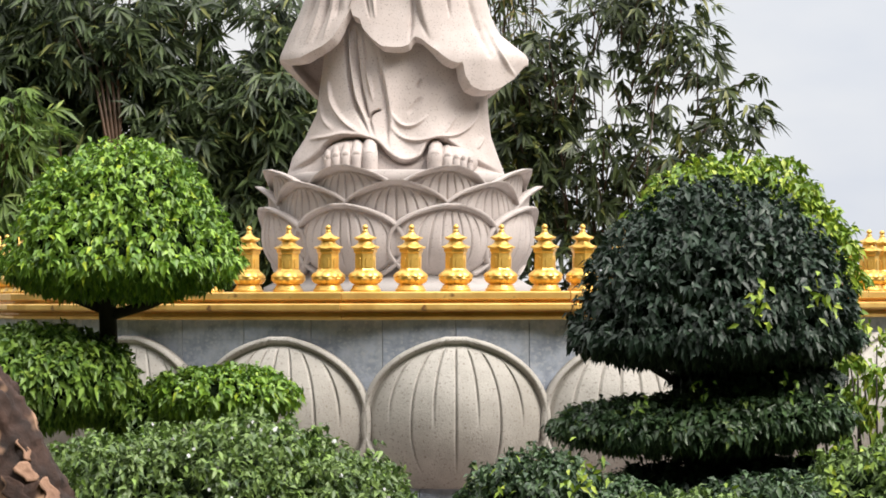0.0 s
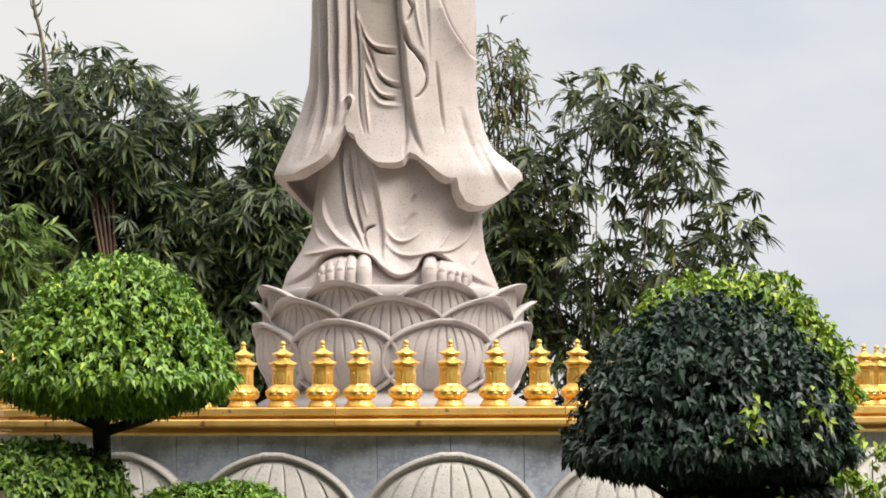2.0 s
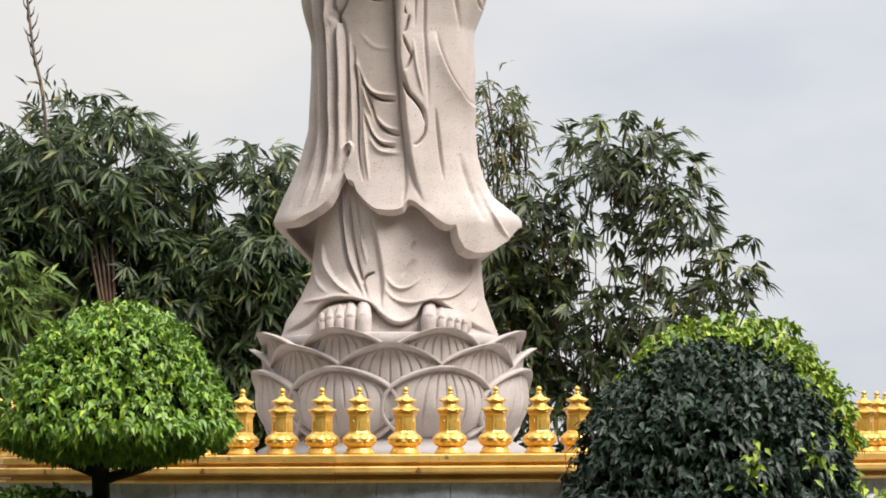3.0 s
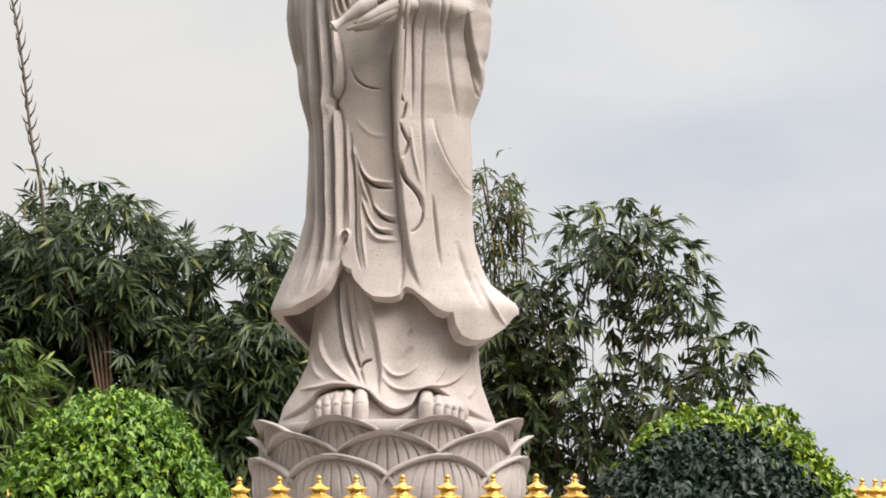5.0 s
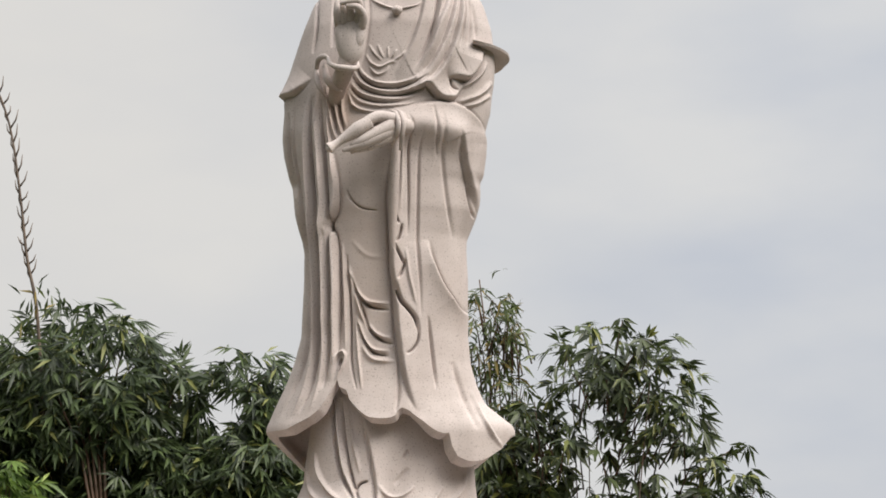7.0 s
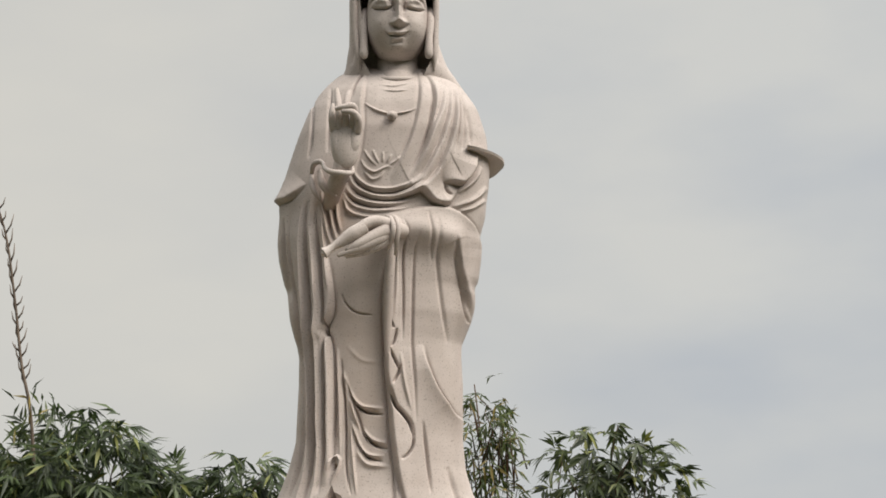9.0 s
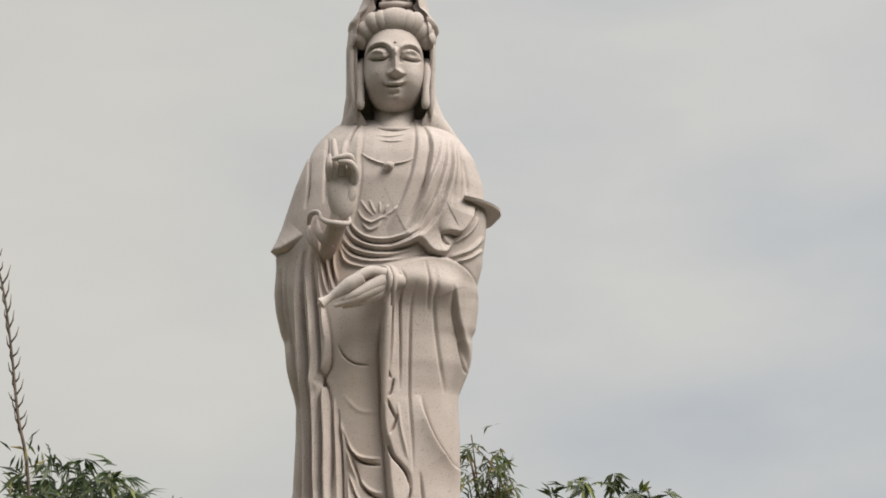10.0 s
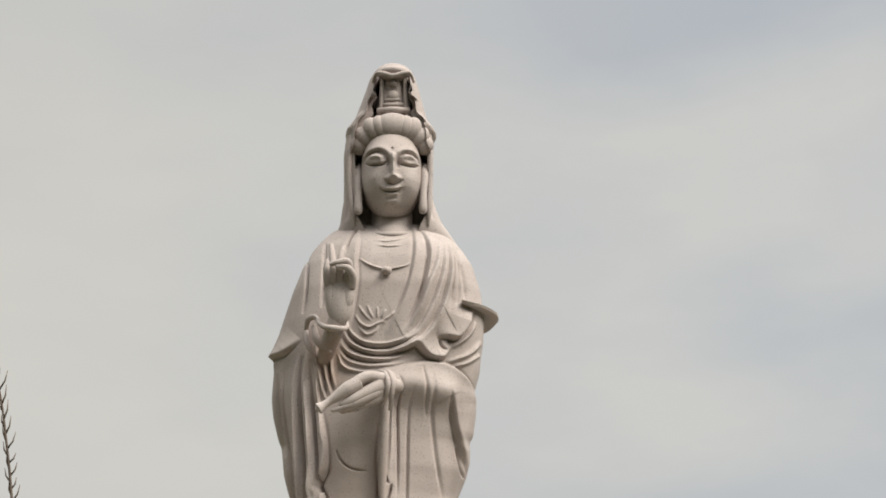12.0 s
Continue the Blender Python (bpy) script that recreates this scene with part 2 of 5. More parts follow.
def array_mesh(name, verts, faces):
    """A mesh from number arrays: verts (n, 3) and faces of one size (m, k)."""
    data = bpy.data.meshes.new(name)
    v, f = np.asarray(verts, np.float32), np.asarray(faces, np.int32)
    data.vertices.add(len(v))
    data.vertices.foreach_set("co", v.ravel())
    data.loops.add(f.size)
    data.loops.foreach_set("vertex_index", f.ravel())
    data.polygons.add(len(f))
    data.polygons.foreach_set("loop_start", np.arange(0, f.size, f.shape[1], dtype=np.int32))
    data.update(calc_edges=True)
    data.validate()
    return data


def grid_faces(nu, nv, wrap=False, start=0):
    """Quads of a grid of nv rows of nu verts."""
    i, j = np.meshgrid(np.arange(nu if wrap else nu - 1), np.arange(nv - 1))
    i, j = i.ravel(), j.ravel()
    k = (i + 1) % nu
    return np.stack([j * nu + i, j * nu + k, (j + 1) * nu + k, (j + 1) * nu + i], 1) + start


def add_turned(bm, profile, sides, turn=0.0, centre=(0, 0)):
    """A turned body: (radius, height) up the profile, closed at both ends."""
    rings = []
    for r, z in profile:
        rings.append([bm.verts.new((centre[0] + r * math.cos(turn + 2 * math.pi * k / sides), centre[1] + r * math.sin(turn + 2 * math.pi * k / sides), z)) for k in range(sides)])
    for a, b in zip(rings, rings[1:]):
        for k in range(sides):
            bm.faces.new((a[k], a[(k + 1) % sides], b[(k + 1) % sides], b[k]))
    bm.faces.new(rings[0][::-1])
    bm.faces.new(rings[-1])


def turned(profile, sides, turn=0.0):
    bm = bmesh.new()
    add_turned(bm, profile, sides, turn)
    return bm


def add_tube(bm, points, radii, sides=7):
    """A tube along points with a radius at each."""
    pts = [Vector(p) for p in points]
    rings = []
    for i, p in enumerate(pts):
        d = (pts[min(i + 1, len(pts) - 1)] - pts[max(i - 1, 0)]).normalized()
        a = d.cross(Vector((0.3, 1, 0.2))).normalized()
        b = d.cross(a)
        rings.append([bm.verts.new(p + float(radii[i]) * (a * math.cos(2 * math.pi * k / sides) + b * math.sin(2 * math.pi * k / sides))) for k in range(sides)])
    for a, b in zip(rings, rings[1:]):
        for k in range(sides):
            bm.faces.new((a[k], a[(k + 1) % sides], b[(k + 1) % sides], b[k]))
    bm.faces.new(rings[0][::-1])
    bm.faces.new(rings[-1])


def unit(a):
    return a / np.maximum(np.linalg.norm(a, axis=1, keepdims=True), 1e-9)


def leaf_mesh(name, base, way, normal, length, width, droop=0.15):
    """Many folded leaf blades in one mesh."""
    n = len(base)
    way = unit(way)
    side = unit(np.cross(way, normal))
    up = np.cross(side, way)
    L, W = np.broadcast_to(length, n)[:, None], np.broadcast_to(width, n)[:, None]
    down = np.array([0, 0, -1.0])
    v = np.stack([
        base,
        base + 0.42 * L * way + 0.5 * W * side + 0.14 * W * up,
        base + 0.46 * L * way - 0.05 * W * up,
        base + 0.42 * L * way - 0.5 * W * side + 0.14 * W * up,
        base + L * way + droop * L * down,
    ], 1).reshape(-1, 3)
    f = np.array([[0, 2, 1], [0, 3, 2], [1, 2, 4], [2, 3, 4]])
    faces = (np.arange(n)[:, None, None] * 5 + f[None]).reshape(-1, 3)
    return array_mesh(name, v, faces)


def sphere_points(rng, n):
    return unit(rng.normal(size=(n, 3)))


# ---- ground ----
def build_ground():
    bm = bmesh.new()
    bmesh.ops.create_grid(bm, x_segments=60, y_segments=60, size=900)
    for v in bm.verts:
        r = math.hypot(v.co.x, v.co.y)
        v.co.z = 0.0 if r < 60 else 0.3 * noise.noise(v.co * 0.02)
    tagged(part("ground", bm, SOIL), "grassy garden ground round the statue", "ground", kind="structure")
    bm = turned([(4.9, 0.0), (4.9, 0.10), (4.86, 0.12), (4.6, 0.13)], 64)
    ob = part("pavement", bm, PAVING, smooth=False)
    ob.location = RING
    tagged(ob, "worn brownish paving round the pedestal", "pavement", kind="structure")


def build_backdrop():
    """An unseen plain dark wall, added behind and beside the viewer to cut low sky light."""
    n, m = 120, 14
    a, v = np.meshgrid(np.linspace(radians(150), radians(390), n), np.linspace(0, 1, m))
    lump = np.array([[noise.noise(Vector((math.cos(q) * 6, math.sin(q) * 6, w * 3))) for q, w in zip(r1, r2)] for r1, r2 in zip(a, v)])
    r = 27 + 2.0 * lump
    z = v * (22 + 2.5 * np.array([noise.noise(Vector((math.cos(q) * 9, math.sin(q) * 9, 4))) for q in a[0]])[None])
    data = array_mesh("backdrop", np.stack([r * np.cos(a), 12 + r * np.sin(a), z], -1).reshape(-1, 3), grid_faces(n, m))
    tagged(mesh_object("backdrop", data, SKY_BLOCK), "plain dark wall added out of view to cut low sky light", "backdrop", kind="structure")


# ---- pedestal ----
RING = Vector((0.085, 20.2, 0.0))
SIDES, APOTHEM = 16, 3.83
SIDE = 2 * APOTHEM * math.tan(math.pi / SIDES)
PETALS = 20


def petal_mesh(name, width, height, belly, tip_out, cup, curl=0.78, rib=0.012, rim=0.03, veins=7, nu=37, nv=29, thick=0.04, point=0.62, flare=3.5, fine=0.0062):
    """A stone lotus petal, standing in the xz plane and bulging towards -y: a raised rim, sunk veins from the tip."""
    u = np.linspace(-1, 1, nu)
    v = np.linspace(0, 1, nv)
    U, V = np.meshgrid(u, v)
    prof = np.where(V < 0.42, 1 - 0.42 * np.maximum(1 - V / 0.42, 0) ** 2.2, np.maximum(1 - (np.maximum(V - 0.42, 0) / 0.58) ** 2.3, 0) ** point)
    prof = np.maximum(prof, 0.11)
    X = 0.5 * width * U * prof
    Z = height * V
    arc = np.sin(np.pi * np.clip(V * 0.92 + 0.04, 0, 1)) ** 0.8
    Y = -belly * arc * (1 - 0.55 * U * U * prof) - tip_out * V ** flare + cup * (X / width) ** 2
    rim_x = np.concatenate([X[:, 0], X[:, -1], X[-1]])
    rim_z = np.concatenate([Z[:, 0], Z[:, -1], Z[-1]])
    dist = np.sqrt((X[..., None] - rim_x) ** 2 + (Z[..., None] - rim_z) ** 2).min(-1)
    lip = np.exp(-((dist - rim * 0.45) / (rim * 0.5)) ** 2)
    band = 1 / (1 + np.exp((dist - rim * 0.62) / (rim * 0.10)))
    Y -= band * rim * curl + lip * rim * 0.15
    Y += 0.45 * rim * np.exp(-(((dist - rim * 0.95) / (rim * 0.22)) ** 2))
    # veins run from the tip down the blade
    half = 0.5 * width * np.maximum(prof, 0.02)
    for k in range(-veins, veins + 1):
        u0 = k * 0.84 / (veins + 0.6)
        fade = np.clip((V - 0.10 - 0.30 * (k % 2)) / 0.2, 0, 1) * np.clip((dist - rim * 1.1) / (rim * 0.6), 0, 1) * np.clip((0.97 - V) / 0.08, 0.25, 1)
        Y += rib * fade * np.exp(-((((U - u0) * half) / (fine * width)) ** 2))
    front = np.stack([X, Y, Z], -1).reshape(-1, 3)
    back = np.stack([X * 0.985, Y + thick + 0.5 * lip * rim, Z * 0.995], -1).reshape(-1, 3)
    n = nu * nv
    f1 = grid_faces(nu, nv)
    f2 = grid_faces(nu, nv, start=n)[:, ::-1]
    ring = np.concatenate([np.arange(nu), np.arange(1, nv) * nu + nu - 1, (nv - 1) * nu + np.arange(nu - 2, -1, -1), np.arange(nv - 2, 0, -1) * nu])
    nxt = np.roll(ring, -1)
    f3 = np.stack([ring, ring + n, nxt + n, nxt], 1)
    data = array_mesh(name, np.concatenate([front, back]), np.concatenate([f1, f2, f3]))
    data.shade_smooth()
    return data


def build_pedestal():
    ped = thing("pedestal", RING, "round grey granite pedestal with big carved lotus petals and gold cornice", "pedestal")
    bm = turned([(3.74, 0.12), (3.74, 0.30), (3.68, 0.33), (3.68, 1.50)], 64)
    part("core", bm, JOINT, ped)
    bm = turned([(4.12, 0.10), (4.12, 0.20), (4.06, 0.25), (3.70, 0.26)], 64)
    part("plinth", bm, PAVING, ped, "worn brownish stone plinth")
    bm = turned([(3.78, 1.50), (3.78, 1.60), (3.70, 1.62), (0.3, 1.62)], 64)
    part("deck", bm, DRUM_STONE, ped, "pale stone deck inside the rail")
    # gold cornice: one moulded length per side, mitred
    outline = [(-0.10, 1.462), (0.020, 1.462), (0.028, 1.468), (0.028, 1.486), (-0.016, 1.490), (-0.016, 1.508), (0.014, 1.516), (0.070, 1.526), (0.078, 1.534), (0.078, 1.566), (0.070, 1.572), (0.012, 1.576), (0.012, 1.594), (0.050, 1.600), (0.050, 1.645), (0.044, 1.652), (-0.22, 1.656), (-0.22, 1.50)]
    bm = bmesh.new()
    ends = []
    for s in (-1, 1):
        ends.append([bm.verts.new((s * (APOTHEM + d) * math.tan(math.pi / SIDES) - s * 0.0025, -(APOTHEM + d), z)) for d, z in outline])
    for k in range(len(outline)):
        j = (k + 1) % len(outline)
        bm.faces.new((ends[0][k], ends[0][j], ends[1][j], ends[1][k]))
    bm.faces.new(ends[0])
    bm.faces.new(ends[1][::-1])
    bmesh.ops.bevel(bm, geom=[e for e in bm.edges], offset=0.002, segments=1, affect="EDGES")
    first = part("cornice", bm, GOLD_RAIL, ped, "gold-painted moulded cornice", smooth=False)
    for k in range(1, SIDES):
        c = new("cornice", first.data)
        c.parent, c.matrix_basis = ped, pose(0, 0, 0, 0, 0, 360 * k / SIDES)
        tagged(c, "gold-painted moulded cornice")
    # big petals
    data = petal_mesh("stone_petal", 1.28, 1.025, 0.27, 0.0, 0.55, rib=0.030, rim=0.062, veins=3, nu=201, nv=81, thick=0.05, point=0.57, fine=0.0042)
    data.materials.append(PETAL_STONE)
    for k in range(PETALS):
        ob = new("stone_petal", data)
        a = 360 * k / PETALS
        ob.parent = ped
        ob.matrix_basis = pose(0, 0, 0, 0, 0, a) @ pose(0, -3.79, 0.325)
    return ped


def build_slabs(ped):
    """Facing slabs of the wall, one by one."""
    cols = 48
    ang = 2 * math.pi / cols
    w = 2 * 3.77 * math.tan(ang / 2)
    for z0, z1 in ((0.25, 0.98), (0.984, 1.52)):
        bm = bmesh.new()
        bmesh.ops.create_cube(bm, size=1, matrix=Matrix.LocRotScale((0, 0, 0), None, (w - 0.0022, 0.06, z1 - z0)))
        bmesh.ops.bevel(bm, geom=bm.edges[:], offset=0.003, segments=1, affect="EDGES")
        data = bpy.data.meshes.new("slab")
        bm.to_mesh(data)
        bm.free()
        data.materials.append(SLAB_STONE)
        for k in range(cols):
            ob = new("slab", data)
            ob.parent = ped
            ob.matrix_basis = pose(0, 0, 0, 0, 0, 360 * (k + 0.5 * (z0 > 0.5)) / cols) @ pose(0, -3.76 - 0.003 * random.random(), (z0 + z1) / 2)


def build_finials():
    """Gold pagoda finials standing on the cornice, five to a side."""
    label = "small gold pagoda finial with two flared roofs on the cornice"
    fin = thing("finial", (0, 0, 0), label, "finial", "gold finials along the pedestal rail")
    part("base", turned([(0.098, 0.0), (0.104, 0.004), (0.104, 0.018), (0.096, 0.024), (0.092, 0.030), (0.088, 0.044), (0.078, 0.052), (0.074, 0.058)], 24), GOLD, fin)
    bm = bmesh.new()
    rows, sides = 17, 64
    rings = []
    for i in range(rows):
        a = i / (rows - 1)
        z = 0.052 + 0.092 * a
        r0 = 0.074 + 0.030 * math.sin(math.pi * a) ** 0.7
        rings.append([])
        for k in range(sides):
            th = 2 * math.pi * k / sides
            scallop = 0.016 * abs(math.cos(5 * th + (math.pi / 2 if a > 0.5 else 0))) ** 0.7 * math.sin(math.pi * a) ** 0.5 - (0.008 if abs(a - 0.5) < 0.04 else 0)
            rings[-1].append(bm.verts.new(((r0 + scallop) * math.cos(th), (r0 + scallop) * math.sin(th), z + (0.008 * abs(math.cos(4 * th)) if i == rows - 1 else 0))))
    for a, b in zip(rings, rings[1:]):
        for k in range(sides):
            bm.faces.new((a[k], a[(k + 1) % sides], b[(k + 1) % sides], b[k]))
    bm.faces.new(rings[-1])
    part("lotus_bowl", bm, GOLD, fin)
    body = part("shrine", turned([(0.078, 0.138), (0.082, 0.146), (0.078, 0.152), (0.073, 0.160), (0.072, 0.262), (0.080, 0.270), (0.084, 0.284), (0.080, 0.292)], 6), GOLD, fin, smooth=False)
    for k in range(6):
        bm = bmesh.new()
        arch = [(-0.021, 0.0), (0.021, 0.0), (0.021, 0.05)] + [(0.021 * math.cos(t * math.pi / 8), 0.05 + 0.021 * math.sin(t * math.pi / 8)) for t in range(1, 8)] + [(-0.021, 0.05)]
        rim = [bm.verts.new((x, -0.069, 0.168 + z)) for x, z in arch]
        face = bm.faces.new(rim)
        ext = bmesh.ops.extrude_face_region(bm, geom=[face])
        bmesh.ops.translate(bm, verts=[v for v in ext["geom"] if isinstance(v, bmesh.types.BMVert)], vec=(0, 0.0, 0))
        bmesh.ops.translate(bm, verts=rim, vec=(0, 0.012, 0))
        for v in [v for v in bm.verts if v.co.y < -0.065]:
            v.co.x *= 0.8
        ob = part("niche", bm, GOLD, body, smooth=False)
        ob.matrix_basis = pose(0, 0, 0, 0, 0, 60 * k)
    for z, r, top in ((0.288, 0.102, 0.046), (0.352, 0.080, 0.018)):
        bm = bmesh.new()
        sides = 36
        rings = []
        for i in range(7):
            a = i / 6
            rings.append([])
            for k in range(sides):
                th = 2 * math.pi * k / sides
                corner = abs(math.cos(3 * th)) ** 6
                rr = top + (r * (0.9 + 0.1 * corner) - top) * (1 - a) ** 2.4
                rings[-1].append(bm.verts.new((rr * math.cos(th), rr * math.sin(th), z + 0.008 + 0.062 * a + 0.012 * corner * (1 - a) ** 3)))
        for a, b in zip(rings, rings[1:]):
            for k in range(sides):
                bm.faces.new((a[k], a[(k + 1) % sides], b[(k + 1) % sides], b[k]))
        low = [bm.verts.new((v.co.x * 0.72, v.co.y * 0.72, z - 0.002)) for v in rings[0]]
        for k in range(sides):
            bm.faces.new((low[k], low[(k + 1) % sides], rings[0][(k + 1) % sides], rings[0][k]))
        bm.faces.new(low[::-1])
        bm.faces.new(rings[-1])
        part("roof", bm, GOLD, fin)
    part("jewel", turned([(0.024, 0.412), (0.014, 0.420), (0.012, 0.426), (0.020, 0.434), (0.021, 0.442), (0.014, 0.452), (0.003, 0.460)], 14), GOLD, fin)
    spots = []
    for side in range(-4, 5):
        for i in range(-2, 3):
            spots.append((side, i))
    for n, (side, i) in enumerate(spots):
        m = Matrix.Translation(RING) @ pose(0, 0, 0, 0, 0, 360 * side / SIDES) @ pose(i * SIDE / 5, -APOTHEM + 0.10, 1.65, random.uniform(-1, 1), random.uniform(-1, 1), 14 + random.uniform(-4, 4))
        if n == 0:
            fin.matrix_basis = m
        else:
            copy_thing(fin, m)


# ---- lotus seat and statue ----
STATUE = Vector((-0.37, 20.2, 0.0))


def build_lotus():
    lotus = thing("lotus_base", STATUE, "carved grey granite lotus seat with three rows of petals", "statue base")
    part("foot", turned([(1.12, 1.61), (1.12, 1.70), (1.06, 1.73), (0.98, 1.78), (0.92, 1.86), (0.95, 2.0)], 48), DRUM_STONE, lotus, "white stone drum under the petals")
    part("heart", turned([(0.62, 1.78), (0.76, 1.95), (0.86, 2.2), (0.88, 2.45), (0.92, 2.55), (0.93, 2.62), (0.88, 2.635)], 48), LOTUS_STONE, lotus)
    for radius, z, height, width, belly, out, count, first, tilt, point in (
        (0.94, 2.06, 0.61, 0.92, 0.10, 0.13, 8, 22.5, 2, 0.60), (0.93, 1.93, 0.625, 0.98, 0.13, 0.15, 8, 0.0, 3, 0.66), (0.92, 1.79, 0.60, 0.98, 0.20, 0.10, 8, 22.5, 8, 0.60)):
        data = petal_mesh("petal", width, height, belly, out, 0.50, rib=0.020, rim=0.050, veins=4, nu=141, nv=60, thick=0.04, point=point, curl=1.0, flare=7.0)
        data.materials.append(LOTUS_STONE)
        for k in range(count):
            ob = new("petal", data)
            ob.parent = lotus
            ob.matrix_basis = pose(0, 0, 0, 0, 0, first + 360 * k / count) @ pose(0, -radius, z, tilt + random.uniform(-1.5, 1.5))


# <statue>
def smooth_curve(pts, steps=6):
    """A smooth curve through the points."""
    p = np.array(pts, float)
    q = np.concatenate([[2 * p[0] - p[1]], p, [2 * p[-1] - p[-2]]])
    out = []
    for i in range(len(p) - 1):
        a, b, c, d = q[i:i + 4]
        for t in np.arange(steps) / steps:
            out.append(0.5 * (2 * b + (c - a) * t + (2 * a - 5 * b + 4 * c - d) * t * t + (3 * b - a - 3 * c + d) * t ** 3))
    return np.array(out + [p[-1]])


def carve(X, Z, strokes):
    """How far the chisel leaves the stone proud at (x, z) of a front: R ridge, G groove, S a lap whose left side lies on top."""
    P = np.stack([X.ravel(), Z.ravel()], 1)
    H = np.zeros(len(P))
    for kind, amp, width, pts in strokes:
        c = smooth_curve(pts)
        reach = width * (4.5 if kind == "S" else 2.8) + 0.03
        near = np.where(((P > c.min(0) - reach) & (P < c.max(0) + reach)).all(1))[0]
        if not len(near):
            continue
        A, B = c[:-1], c[1:]
        D = B - A
        L2 = (D * D).sum(1) + 1e-12
        W = P[near][:, None] - A[None]
        t = np.clip((W * D[None]).sum(2) / L2, 0, 1)
        off = W - t[..., None] * D[None]
        d2 = (off * off).sum(2)
        k = d2.argmin(1)
        row = np.arange(len(near))
        d = np.sqrt(d2[row, k])
        left = D[k, 0] * off[row, k, 1] - D[k, 1] * off[row, k, 0] > 0
        run = np.concatenate([[0], np.cumsum(np.sqrt(L2))])
        s = (run[k] + t[row, k] * np.sqrt(L2)[k]) / run[-1]
        taper = np.clip(np.minimum(s, 1 - s) / 0.28, 0.0, 1) ** (0.9 if kind == "S" else 0.75) if width < 0.05 or kind == "S" else 1.0
        if kind == "R":
            h = 1.5 * amp * np.exp(-((d / width) ** 2)) * taper
        elif kind == "G":
            h = -2.2 * amp * np.exp(-((d / width) ** 2)) * taper
        else:
            lap = 1 / (1 + np.exp(-np.clip(np.where(left, d, -d) / 0.008, -30, 30)))
            h = (lap * 1.25 * amp * np.exp(-d / width) - (1 - lap) * 0.85 * amp * np.exp(-((d / 0.020) ** 2))) * taper
        H[near] += h
    return H.reshape(X.shape)


def draped(rows, hem=None, front=280, back=56, levels=300, strokes=(), round_front=0.72, lining=False):
    """A draped body round an axis: rows of (height, left, right, depth); hem(x) is its lower edge. Returns verts and faces."""
    r = np.array(rows, float)
    fine = np.linspace(r[0, 0], r[-1, 0], 400)
    table = [np.interp(fine, r[:, 0], r[:, k]) for k in (1, 2, 3)]
    kern = np.hanning(11) / np.hanning(11).sum()
    table = [np.convolve(np.pad(c, 5, mode="edge"), kern, "valid") for c in table]
    at = lambda z, k: np.interp(z, fine, table[k])
    ph = np.concatenate([np.linspace(0, np.pi, front, endpoint=False), np.linspace(np.pi, 2 * np.pi, back, endpoint=False)])
    cs, sn = -np.cos(ph), np.sin(ph)
    top = r[-1, 0]
    z0 = np.full(len(ph), r[0, 0])
    if hem:
        zz = 3.62
        x = (at(zz, 0) + at(zz, 1)) / 2 + cs * (at(zz, 1) - at(zz, 0)) / 2
        z0 = np.where(sn >= 0, hem(x), 3.57 - 0.30 * np.clip((1 - np.abs(cs)) / 0.30, 0, 1))
        k2 = np.hanning(7) / np.hanning(7).sum()
        z0 = np.convolve(np.pad(z0, 3, mode="wrap"), k2, "valid")
    s = np.linspace(0, 1, levels)
    Z = z0[None] + s[:, None] * (top - z0[None])
    lo, hi, dep = at(Z, 0), at(Z, 1), at(Z, 2)
    bend = np.where(sn >= 0, np.abs(sn) ** round_front, -np.abs(sn))
    X = (lo + hi) / 2 + cs[None] * (hi - lo) / 2
    Y = -dep * bend[None]
    H = carve(X, Z, strokes) * np.clip(sn * 8 + 0.08, 0, 1)[None]
    nx, ny = cs[None] / ((hi - lo) / 2), -bend[None] / dep
    nl = np.sqrt(nx * nx + ny * ny) + 1e-9
    X, Y = X + H * nx / nl, Y + H * ny / nl
    if lining:
        # the hollow under the hem follows the outside, one wall's thickness in
        inner = []
        for rise, keep in ((0.34, 0.86), (0.24, 0.90), (0.15, 0.93), (0.07, 0.92), (0.01, 0.895), (-0.040, 0.900), (-0.044, 0.915)):
            zi = Z[0] + rise
            a, b, c = at(zi, 0), at(zi, 1), at(zi, 2)
            inner.append(np.stack([(a + b) / 2 + cs * (b - a) / 2 * keep, -c * bend * keep + 0.02, zi], -1)[None])
        V = np.concatenate(inner + [np.stack([X, Y, Z], -1)])
    else:
        V = np.stack([X, Y, Z], -1)
    return V.reshape(-1, 3), grid_faces(len(ph), len(V), True)


